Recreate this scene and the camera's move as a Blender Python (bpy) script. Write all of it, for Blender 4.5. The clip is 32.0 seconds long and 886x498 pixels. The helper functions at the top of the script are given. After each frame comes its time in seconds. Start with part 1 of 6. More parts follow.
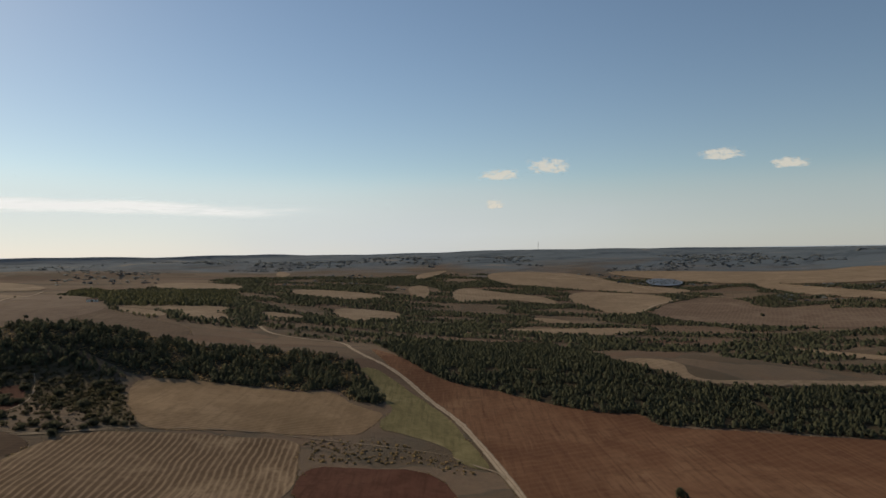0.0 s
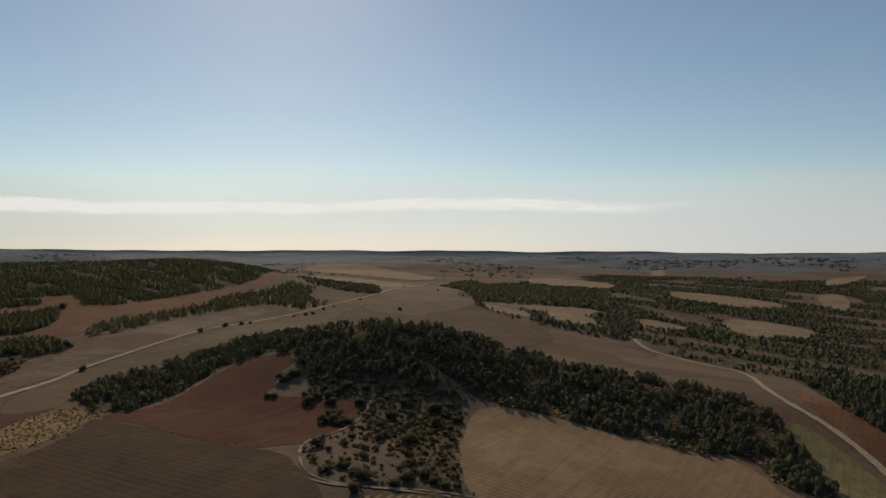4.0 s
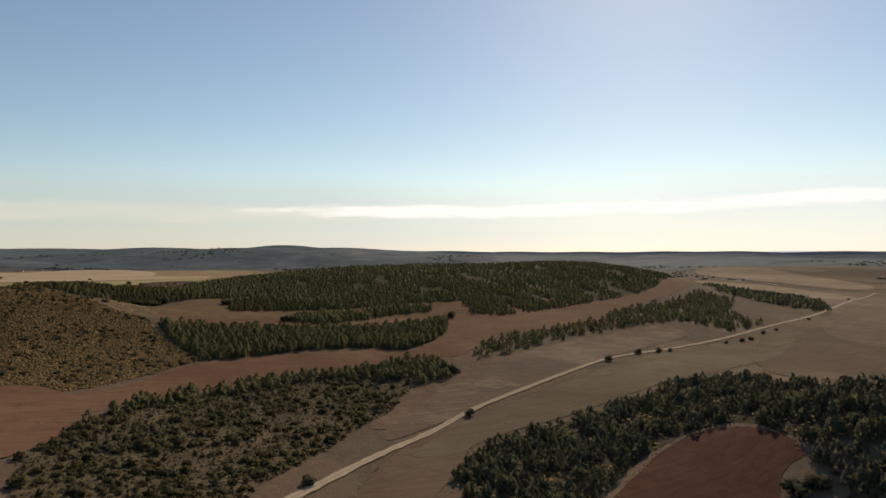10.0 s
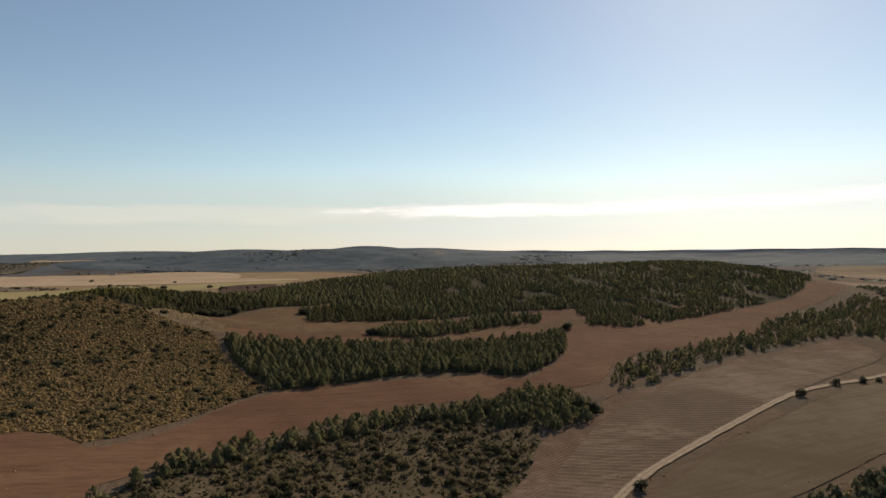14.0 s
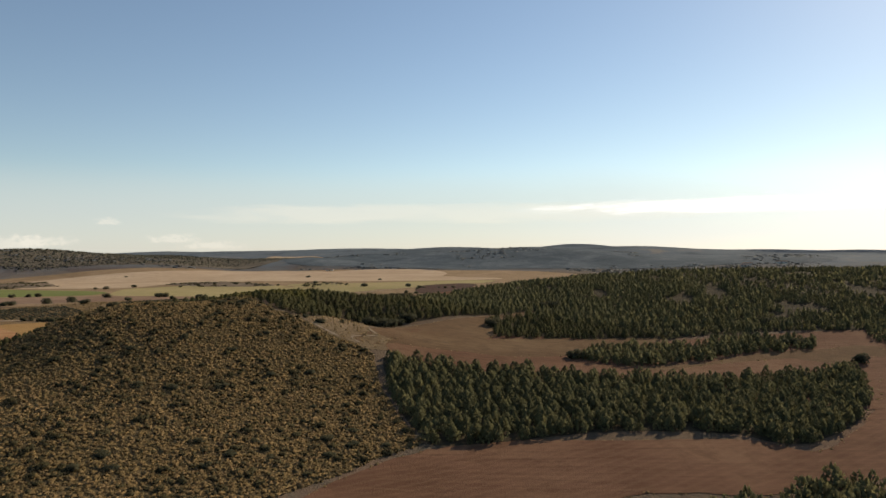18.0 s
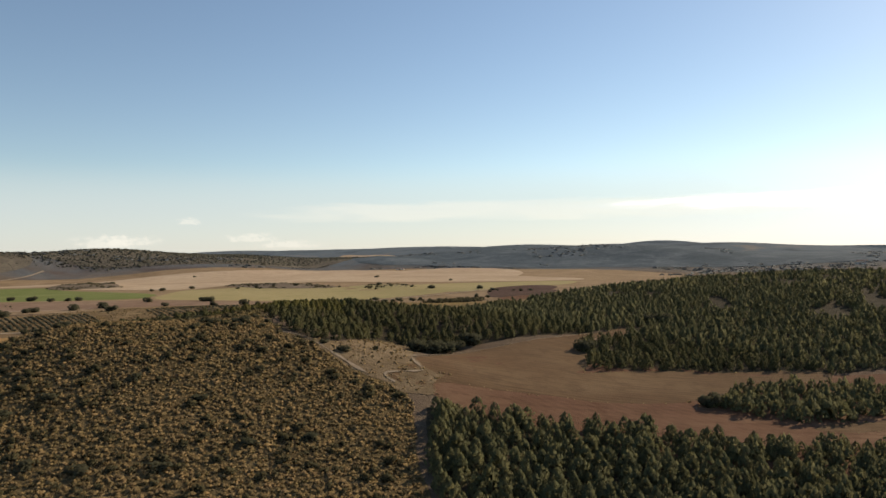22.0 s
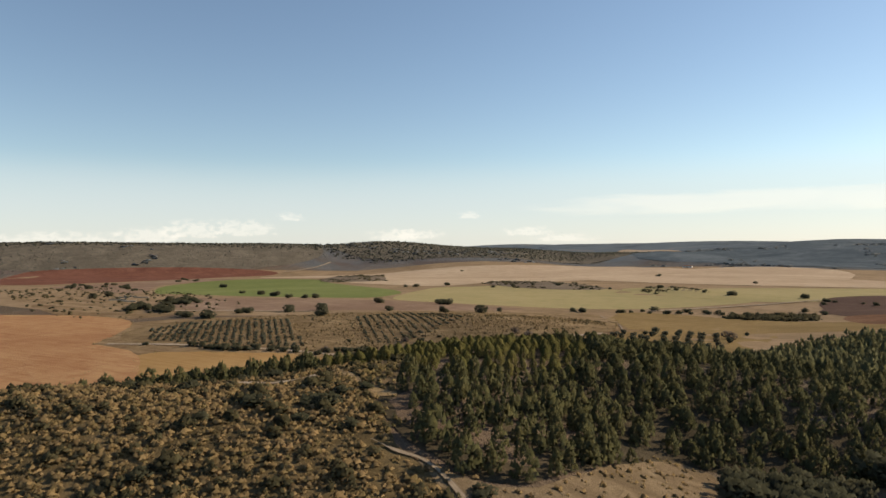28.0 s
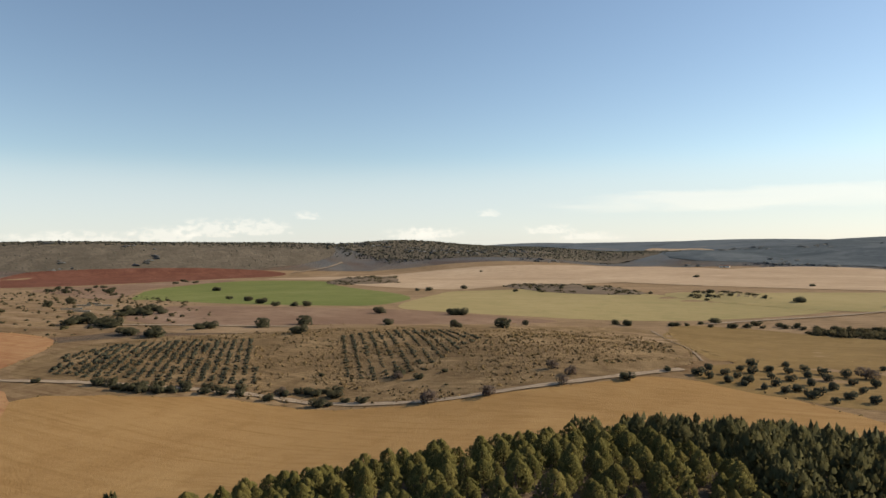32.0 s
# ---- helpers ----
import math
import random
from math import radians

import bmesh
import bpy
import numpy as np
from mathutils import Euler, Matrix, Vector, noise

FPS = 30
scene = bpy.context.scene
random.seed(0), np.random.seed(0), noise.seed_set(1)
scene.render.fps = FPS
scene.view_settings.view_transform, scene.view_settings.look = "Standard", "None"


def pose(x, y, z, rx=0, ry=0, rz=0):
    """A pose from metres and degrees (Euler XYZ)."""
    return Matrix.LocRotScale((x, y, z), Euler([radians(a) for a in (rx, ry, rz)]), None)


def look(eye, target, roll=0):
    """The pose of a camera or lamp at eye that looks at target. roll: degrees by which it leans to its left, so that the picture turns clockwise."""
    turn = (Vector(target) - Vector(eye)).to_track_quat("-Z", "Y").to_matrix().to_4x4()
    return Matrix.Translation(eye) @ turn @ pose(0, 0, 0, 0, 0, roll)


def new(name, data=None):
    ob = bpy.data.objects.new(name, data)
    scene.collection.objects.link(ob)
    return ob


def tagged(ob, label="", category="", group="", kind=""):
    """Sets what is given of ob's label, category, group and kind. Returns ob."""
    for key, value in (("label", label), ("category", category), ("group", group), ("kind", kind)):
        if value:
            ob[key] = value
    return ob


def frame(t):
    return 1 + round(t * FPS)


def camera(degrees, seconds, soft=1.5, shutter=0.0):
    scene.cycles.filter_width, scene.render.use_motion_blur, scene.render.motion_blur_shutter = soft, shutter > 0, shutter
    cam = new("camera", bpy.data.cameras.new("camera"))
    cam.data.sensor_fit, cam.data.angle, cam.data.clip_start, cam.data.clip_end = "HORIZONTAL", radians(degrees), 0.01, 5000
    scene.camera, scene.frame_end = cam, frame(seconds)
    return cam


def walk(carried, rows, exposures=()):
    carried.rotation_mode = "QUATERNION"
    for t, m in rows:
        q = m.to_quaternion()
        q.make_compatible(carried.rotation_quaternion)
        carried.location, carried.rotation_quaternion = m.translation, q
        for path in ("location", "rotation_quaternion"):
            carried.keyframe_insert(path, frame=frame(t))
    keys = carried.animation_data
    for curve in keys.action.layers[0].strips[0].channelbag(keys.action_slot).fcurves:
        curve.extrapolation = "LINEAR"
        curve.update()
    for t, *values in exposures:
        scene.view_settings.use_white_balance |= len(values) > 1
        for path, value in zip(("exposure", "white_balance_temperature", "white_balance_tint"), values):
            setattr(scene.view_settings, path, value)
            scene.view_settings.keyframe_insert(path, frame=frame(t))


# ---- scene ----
cam = camera(66.8, 32.0)
METRES, EYE, TILT, LEAN, TURN = 900.0, 135.0, 0.0, 0.84, 0.0
ROWS = [
    (0.0, 0.0, 0.0, 0.0, 0.0, 0.0, -0.0),
    (0.5, -0.0024, 0.0186, 0.0001, 1.04, -0.05, -0.09),
    (1.0, -0.0052, 0.0375, 0.0, 3.16, -0.07, -0.26),
    (1.5, -0.0086, 0.0565, -0.0003, 6.58, -0.08, -0.39),
    (2.0, -0.0127, 0.0751, -0.0001, 10.87, -0.15, -0.51),
    (2.5, -0.018, 0.0939, 0.0001, 15.47, -0.25, -0.61),
    (3.0, -0.0244, 0.1121, -0.0004, 20.56, -0.32, -0.67),
    (3.5, -0.0329, 0.1294, -0.0005, 25.72, -0.42, -0.75),
    (5.5, -0.078, 0.1883, -0.0008, 47.08, -0.78, -0.74),
    (6.0, -0.0918, 0.1996, -0.0012, 52.56, -0.77, -0.58),
    (6.5, -0.1066, 0.2097, -0.0018, 57.46, -0.69, -0.5),
    (7.0, -0.121, 0.218, -0.0018, 58.34, -0.55, -0.17),
    (7.5, -0.1353, 0.2257, -0.0019, 58.8, -0.5, 0.12),
    (8.0, -0.1492, 0.233, -0.0022, 59.3, -0.5, 0.32),
    (8.5, -0.1633, 0.2397, -0.0023, 59.88, -0.53, 0.45),
    (9.0, -0.1779, 0.2438, -0.0027, 60.5, -0.58, 0.2),
    (9.5, -0.1919, 0.2457, -0.0029, 61.13, -0.66, -0.07),
    (10.0, -0.2057, 0.2457, -0.0031, 61.74, -0.73, -0.24),
    (10.5, -0.2197, 0.245, -0.0035, 62.31, -0.79, -0.38),
    (11.0, -0.2335, 0.2435, -0.0038, 62.84, -0.91, -0.48),
    (11.5, -0.2471, 0.2435, -0.0041, 63.26, -1.0, -0.06),
    (12.0, -0.2603, 0.2467, -0.0042, 63.61, -1.0, 0.19),
    (12.5, -0.2732, 0.2521, -0.0044, 63.91, -0.92, 0.38),
    (13.0, -0.2862, 0.2586, -0.0046, 64.23, -0.83, 0.51),
    (13.5, -0.2995, 0.2654, -0.0048, 65.76, -0.76, 0.48),
    (14.0, -0.3134, 0.2724, -0.0051, 68.57, -0.74, 0.37),
    (14.5, -0.3273, 0.2791, -0.0053, 71.29, -0.72, 0.31),
    (16.5, -0.3847, 0.2977, -0.0066, 79.09, -0.7, 0.35),
    (17.0, -0.399, 0.3017, -0.0069, 81.57, -0.74, 0.31),
    (17.5, -0.4134, 0.3048, -0.0071, 83.95, -0.76, 0.35),
    (18.0, -0.4276, 0.308, -0.0073, 86.33, -0.79, 0.38),
    (18.5, -0.4421, 0.3104, -0.0073, 88.58, -0.82, 0.34),
    (19.0, -0.4564, 0.3125, -0.0078, 90.63, -0.8, 0.44),
    (19.5, -0.4707, 0.3143, -0.0079, 92.31, -0.82, 0.48),
    (20.0, -0.4851, 0.3151, -0.008, 92.31, -0.84, 0.61),
    (20.5, -0.4997, 0.3161, -0.0083, 92.37, -0.85, 0.7),
    (21.0, -0.5145, 0.3168, -0.0084, 92.4, -0.94, 0.72),
    (21.5, -0.529, 0.317, -0.0086, 92.46, -0.92, 0.77),
    (22.0, -0.5436, 0.3169, -0.0088, 92.81, -0.91, 0.79),
    (22.5, -0.5585, 0.317, -0.0089, 93.54, -0.93, 0.83),
    (23.0, -0.5739, 0.3168, -0.0092, 93.66, -1.01, 0.81),
    (23.5, -0.5882, 0.3163, -0.0092, 94.02, -1.07, 0.82),
    (24.0, -0.6046, 0.3157, -0.0094, 95.63, -1.17, 0.82),
    (24.5, -0.6215, 0.3147, -0.0096, 97.99, -1.25, 0.77),
    (25.0, -0.6385, 0.3132, -0.0099, 100.32, -1.33, 0.72),
    (25.5, -0.6551, 0.3113, -0.0102, 103.55, -1.28, 0.67),
    (26.0, -0.671, 0.3087, -0.0105, 106.9, -1.29, 0.63),
    (26.5, -0.6863, 0.3056, -0.0108, 110.21, -1.27, 0.65),
    (28.5, -0.7378, 0.2886, -0.0119, 116.87, -1.04, 0.8),
    (29.0, -0.7499, 0.2832, -0.012, 116.72, -0.97, 0.93),
    (29.5, -0.7621, 0.2779, -0.0121, 114.04, -0.96, 1.16),
    (30.0, -0.7743, 0.2726, -0.0124, 113.45, -1.02, 1.14),
    (30.5, -0.7874, 0.2668, -0.0126, 113.38, -1.15, 1.14),
    (31.0, -0.8016, 0.2604, -0.0128, 113.3, -1.29, 1.13),
    (31.5, -0.8162, 0.2542, -0.0134, 115.16, -1.3, 1.03),
    (32.0, -0.8295, 0.2484, -0.0138, 118.11, -1.17, 0.91),
]
EXPOSURES = ((0.0, -0.14, 8000, 9), (3.0, -0.28, 8200, 10), (6.0, -0.04, 8400, 10), (13.0, 0.18, 8500, 11), (19.0, 0.42, 8300, 10), (26.0, 0.58, 8100, 10), (32.0, 0.64, 8100, 10))
walk(cam, [(t, pose(0, 0, EYE, TILT, LEAN, TURN) @ pose(METRES * x, METRES * y, METRES * z, 90 + pitch, roll, yaw)) for t, x, y, z, yaw, pitch, roll in ROWS], EXPOSURES)

# ---- sky and sun: low winter sun, ahead of the first view and to its left ----
SUN_TURN, SUN_HEIGHT = 44.5, 28.0
world = bpy.data.worlds.new("sky")
scene.world = world
world.use_nodes = True
wn = world.node_tree
sky = wn.nodes.new("ShaderNodeTexSky")
sky.sky_type, sky.sun_disc = "NISHITA", False
sky.sun_elevation, sky.sun_rotation = radians(SUN_HEIGHT), radians(-SUN_TURN)
sky.altitude, sky.air_density, sky.dust_density, sky.ozone_density = 900, 1.05, 0.3, 4.0
wn.nodes["Background"].inputs[1].default_value = 0.10
wn.links.new(sky.outputs[0], wn.nodes["Background"].inputs[0])
sun = new("sun", bpy.data.lights.new("sun", "SUN"))
sun.data.energy, sun.data.angle, sun.data.color = 3.2, radians(0.6), (1.0, 0.95, 0.865)
sx, sy = -math.sin(radians(SUN_TURN)), math.cos(radians(SUN_TURN))
sun.matrix_world = look((sx * 100, sy * 100, 100 * math.tan(radians(SUN_HEIGHT))), (0, 0, 0))

# ---- materials ----
def nodes_of(name, rough=0.95):
    m = bpy.data.materials.new(name)
    m.use_nodes = True
    t = m.node_tree
    b = t.nodes["Principled BSDF"]
    b.inputs["Roughness"].default_value = rough
    b.inputs["Specular IOR Level"].default_value = 0.02
    return m, t, b


def noise_node(t, coord, size, detail=4.0, rough=0.6, warp=0.0):
    n = t.nodes.new("ShaderNodeTexNoise")
    n.inputs["Scale"].default_value = 1.0 / size
    n.inputs["Detail"].default_value = detail
    n.inputs["Roughness"].default_value = rough
    n.inputs["Distortion"].default_value = warp
    t.links.new(coord, n.inputs["Vector"])
    return n.outputs["Fac"]


def blend(t, fac, a, b, low=0.0, high=1.0):
    """Colour a below low, b above high; a and b are colours or sockets."""
    r = t.nodes.new("ShaderNodeMapRange")
    r.inputs["From Min"].default_value, r.inputs["From Max"].default_value = low, high
    t.links.new(fac, r.inputs["Value"])
    x = t.nodes.new("ShaderNodeMix")
    x.data_type = "RGBA"
    t.links.new(r.outputs[0], x.inputs[0])
    for socket, v in ((x.inputs[6], a), (x.inputs[7], b)):
        if isinstance(v, tuple):
            socket.default_value = (*v, 1)
        else:
            t.links.new(v, socket)
    return x.outputs[2]


def relief(t, b, fac, strength, depth):
    n = t.nodes.new("ShaderNodeBump")
    n.inputs["Strength"].default_value, n.inputs["Distance"].default_value = strength, depth
    t.links.new(fac, n.inputs["Height"])
    t.links.new(n.outputs[0], b.inputs["Normal"])


def add(t, a, b, weight):
    n = t.nodes.new("ShaderNodeMath")
    n.operation = "MULTIPLY_ADD"
    t.links.new(b, n.inputs[0])
    n.inputs[1].default_value = weight
    t.links.new(a, n.inputs[2])
    return n.outputs[0]


def soil(name, base, light, dark, row=0.0, row_mix=0.0, turn=0.0, patch=38.0, wander=3.0, clod=0.5):
    """Field earth: broad patches, clods, and drill or plough rows of the given spacing and turn."""
    m, t, b = nodes_of(name)
    co = t.nodes.new("ShaderNodeTexCoord").outputs["Object"]
    wide = noise_node(t, co, patch, 5, 0.62, 0.8)
    mid = noise_node(t, co, patch / 7, 6, 0.7, 0.5)
    fine = noise_node(t, co, clod, 3, 0.7)
    c = blend(t, wide, base, light, 0.48, 0.72)
    c = blend(t, wide, dark, c, 0.26, 0.47)
    c = blend(t, mid, dark, c, 0.22, 0.52)
    c = blend(t, fine, dark, c, 0.05, 0.42)
    lay = t.nodes.new("ShaderNodeMapping")
    lay.inputs["Rotation"].default_value[2] = radians(turn)
    lay.inputs["Scale"].default_value = (0.45, 0.02, 0.45)
    t.links.new(co, lay.inputs[0])
    streak = noise_node(t, lay.outputs[0], 1.0, 4, 0.65, 0.25)
    c = blend(t, streak, dark, c, 0.25, 0.5)
    c = blend(t, streak, c, light, 0.55, 1.0)
    high = add(t, fine, mid, 1.2)
    if row:
        mp = t.nodes.new("ShaderNodeMapping")
        mp.inputs["Rotation"].default_value[2] = radians(turn)
        t.links.new(co, mp.inputs[0])
        w = t.nodes.new("ShaderNodeTexWave")
        w.inputs["Scale"].default_value = 0.314 / row
        w.inputs["Distortion"].default_value = wander
        w.inputs["Detail"].default_value = 3
        w.inputs["Detail Scale"].default_value = 0.25
        t.links.new(mp.outputs[0], w.inputs["Vector"])
        broken = t.nodes.new("ShaderNodeMath")
        broken.operation = "MULTIPLY"
        thin = t.nodes.new("ShaderNodeMath")
        thin.operation = "POWER"
        thin.inputs[1].default_value = 2.6
        t.links.new(w.outputs["Fac"], thin.inputs[0])
        t.links.new(thin.outputs[0], broken.inputs[0])
        t.links.new(mid, broken.inputs[1])
        k = t.nodes.new("ShaderNodeMath")
        k.operation = "MULTIPLY"
        k.inputs[1].default_value = row_mix * 2.6
        t.links.new(broken.outputs[0], k.inputs[0])
        c = blend(t, k.outputs[0], c, light)
        high = add(t, high, w.outputs["Fac"], 0.5 * row_mix)
    t.links.new(c, b.inputs["Base Color"])
    relief(t, b, high, 0.7, 0.25)
    return m


def foliage(name, dark, light, dry, random_by="Object"):
    """Leaf clumps: tone by tuft, by tree and by a wide patch."""
    m, t, b = nodes_of(name, 0.75)
    co = t.nodes.new("ShaderNodeTexCoord").outputs["Object"]
    isle = t.nodes.new("ShaderNodeNewGeometry").outputs["Random Per Island"]
    c = blend(t, isle, dark, light, 0.1, 1.0)
    if random_by == "Object":
        c = blend(t, t.nodes.new("ShaderNodeObjectInfo").outputs["Random"], c, dry, 0.35, 2.2)
    else:
        c = blend(t, noise_node(t, co, 3.2, 3, 0.7), c, dry, 0.46, 0.95)
        c = blend(t, noise_node(t, co, 70.0, 2, 0.5), dark, c, 0.1, 0.5)
    t.links.new(c, b.inputs["Base Color"])
    relief(t, b, noise_node(t, co, 0.25, 2, 0.7), 0.6, 0.1)
    through_leaf = t.nodes.new("ShaderNodeBsdfTranslucent")
    bright = t.nodes.new("ShaderNodeBrightContrast")
    bright.inputs["Bright"].default_value = 0.05
    t.links.new(c, bright.inputs[0])
    t.links.new(bright.outputs[0], through_leaf.inputs[0])
    mix = t.nodes.new("ShaderNodeMixShader")
    mix.inputs[0].default_value = 0.42
    t.links.new(b.outputs[0], mix.inputs[1])
    t.links.new(through_leaf.outputs[0], mix.inputs[2])
    t.links.new(mix.outputs[0], t.nodes["Material Output"].inputs["Surface"])
    return m


def bark(name, base, dark):
    m, t, b = nodes_of(name, 0.9)
    co = t.nodes.new("ShaderNodeTexCoord").outputs["Object"]
    n = noise_node(t, co, 0.2, 4, 0.7, 1.0)
    t.links.new(blend(t, n, dark, base, 0.3, 0.7), b.inputs["Base Color"])
    relief(t, b, n, 0.8, 0.04)
    return m


def ground_material():
    """Open land: dry grass over reddish earth, with darker heath, at three scales; haze tint far off."""
    m, t, b = nodes_of("dry_land")
    co = t.nodes.new("ShaderNodeTexCoord").outputs["Object"]
    vast = noise_node(t, co, 420.0, 4, 0.6, 1.2)
    wide = noise_node(t, co, 60.0, 5, 0.65, 1.0)
    mid = noise_node(t, co, 6.0, 5, 0.7, 0.5)
    fine = noise_node(t, co, 0.8, 4, 0.75)
    c = blend(t, mid, (0.092, 0.063, 0.042), (0.176, 0.112, 0.071), 0.34, 0.66)
    c = blend(t, wide, c, (0.152, 0.083, 0.055), 0.52, 0.8)
    far = blend(t, vast, (0.084, 0.067, 0.048), (0.166, 0.110, 0.076), 0.42, 0.58)
    c = blend(t, wide, far, c, 0.3, 0.62)
    # a patchwork of old strips, told apart by tone, with dark banks between
    lay = t.nodes.new("ShaderNodeMapping")
    lay.inputs["Rotation"].default_value[2] = 0.5
    lay.inputs["Scale"].default_value = (1 / 170, 1 / 62, 1)
    flat = t.nodes.new("ShaderNodeVectorMath")
    flat.operation = "MULTIPLY"
    flat.inputs[1].default_value = (1, 1, 0)
    t.links.new(co, flat.inputs[0])
    bend = t.nodes.new("ShaderNodeTexNoise")
    bend.inputs["Scale"].default_value = 1 / 190
    bend.inputs["Detail"].default_value = 7
    t.links.new(flat.outputs[0], bend.inputs["Vector"])
    sway = t.nodes.new("ShaderNodeVectorMath")
    sway.operation = "MULTIPLY_ADD"
    sway.inputs[1].default_value = (150, 150, 0)
    t.links.new(bend.outputs["Color"], sway.inputs[0])
    t.links.new(flat.outputs[0], sway.inputs[2])
    t.links.new(sway.outputs[0], lay.inputs[0])
    cell = t.nodes.new("ShaderNodeTexVoronoi")
    cell.inputs["Scale"].default_value = 1.0
    t.links.new(lay.outputs[0], cell.inputs["Vector"])
    tone = t.nodes.new("ShaderNodeSeparateXYZ")
    t.links.new(cell.outputs["Color"], tone.inputs[0])
    strip = blend(t, tone.outputs[0], (0.092, 0.076, 0.053), (0.231, 0.164, 0.114), 0.15, 0.9)
    strip = blend(t, tone.outputs[1], strip, (0.158, 0.087, 0.063), 0.6, 1.1)
    half = t.nodes.new("ShaderNodeMix")
    half.data_type = "RGBA"
    half.inputs[0].default_value = 0.42
    t.links.new(c, half.inputs[6])
    t.links.new(strip, half.inputs[7])
    bank = t.nodes.new("ShaderNodeTexVoronoi")
    bank.feature = "DISTANCE_TO_EDGE"
    bank.inputs["Scale"].default_value = 1.0
    t.links.new(lay.outputs[0], bank.inputs["Vector"])
    c = blend(t, bank.outputs["Distance"], (0.118, 0.092, 0.066), half.outputs[2], 0.0, 0.03)
    # distant scrub hills turn a lighter blue-grey: haze put into the colour
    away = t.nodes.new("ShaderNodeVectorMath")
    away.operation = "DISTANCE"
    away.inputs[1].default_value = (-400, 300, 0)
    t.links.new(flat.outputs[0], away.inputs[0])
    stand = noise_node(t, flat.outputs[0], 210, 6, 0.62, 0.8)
    hazed = blend(t, stand, (0.070, 0.086, 0.099), (0.122, 0.142, 0.154), 0.36, 0.52)
    hazed = blend(t, stand, hazed, (0.215, 0.187, 0.160), 0.60, 0.68)
    c = blend(t, add(t, away.outputs["Value"], vast, 1500), c, hazed, 2600, 3200)
    c = blend(t, fine, (0.058, 0.045, 0.034), c, 0.15, 0.45)
    t.links.new(c, b.inputs["Base Color"])
    relief(t, b, add(t, fine, mid, 2.0), 0.8, 0.5)
    return m


def track_material(name, worn, rim, crown):
    """Pale packed earth, two wheel tracks and a grassy middle."""
    m, t, b = nodes_of(name)
    co = t.nodes.new("ShaderNodeTexCoord")
    n = noise_node(t, co.outputs["Object"], 2.5, 5, 0.7, 0.6)
    fine = noise_node(t, co.outputs["Object"], 0.3, 3, 0.7)
    sep = t.nodes.new("ShaderNodeSeparateXYZ")
    t.links.new(co.outputs["UV"], sep.inputs[0])
    low, high = [tuple(v * worn for v in c) for c in ((0.28, 0.205, 0.138), (0.46, 0.355, 0.255))]
    c = blend(t, n, low, high, 0.3, 0.7)
    edge = blend(t, add(t, sep.outputs[0], n, 0.35), tuple(v * rim for v in low), c, 0.20, 0.55)
    c = blend(t, add(t, sep.outputs[0], n, 0.3), edge, tuple(v * crown for v in low), 0.98, 1.12)
    t.links.new(c, b.inputs["Base Color"])
    relief(t, b, add(t, n, fine, 0.5), 0.6, 0.12)
    return m


def cloud_material(name, thin, size, level, ragged, bright, tone=(1.0, 0.985, 0.95, 1)):
    """A far bank of cloud, or painted haze: glowing vapour with ragged, thinning edges."""
    m = bpy.data.materials.new(name)
    m.use_nodes = True
    t = m.node_tree
    t.nodes.remove(t.nodes["Principled BSDF"])
    co = t.nodes.new("ShaderNodeTexCoord")
    mp = t.nodes.new("ShaderNodeMapping")
    mp.inputs["Scale"].default_value = (1, 1, thin)
    t.links.new(co.outputs["Object"], mp.inputs[0])
    n = noise_node(t, mp.outputs[0], size, 6, 0.6, 0.4)
    sep = t.nodes.new("ShaderNodeSeparateXYZ")
    t.links.new(co.outputs["UV"], sep.inputs[0])
    r = t.nodes.new("ShaderNodeMapRange")
    r.interpolation_type = "SMOOTHSTEP"
    r.inputs["From Min"].default_value, r.inputs["From Max"].default_value = ragged * 0.5 + 0.18, ragged * 0.5 + 0.95
    r.inputs["To Max"].default_value = level
    t.links.new(add(t, sep.outputs[0], n, ragged), r.inputs["Value"])
    rim = t.nodes.new("ShaderNodeMapRange")
    rim.interpolation_type = "SMOOTHSTEP"
    rim.inputs["From Max"].default_value = 0.5
    t.links.new(sep.outputs[0], rim.inputs["Value"])
    body = t.nodes.new("ShaderNodeMath")
    body.operation = "MULTIPLY"
    t.links.new(r.outputs[0], body.inputs[0])
    t.links.new(rim.outputs[0], body.inputs[1])
    glow = t.nodes.new("ShaderNodeEmission")
    glow.inputs[0].default_value, glow.inputs[1].default_value = tone, bright
    clear = t.nodes.new("ShaderNodeBsdfTransparent")
    mix = t.nodes.new("ShaderNodeMixShader")
    t.links.new(body.outputs[0], mix.inputs[0])
    t.links.new(clear.outputs[0], mix.inputs[1])
    t.links.new(glow.outputs[0], mix.inputs[2])
    t.links.new(mix.outputs[0], t.nodes["Material Output"].inputs["Surface"])
    return m


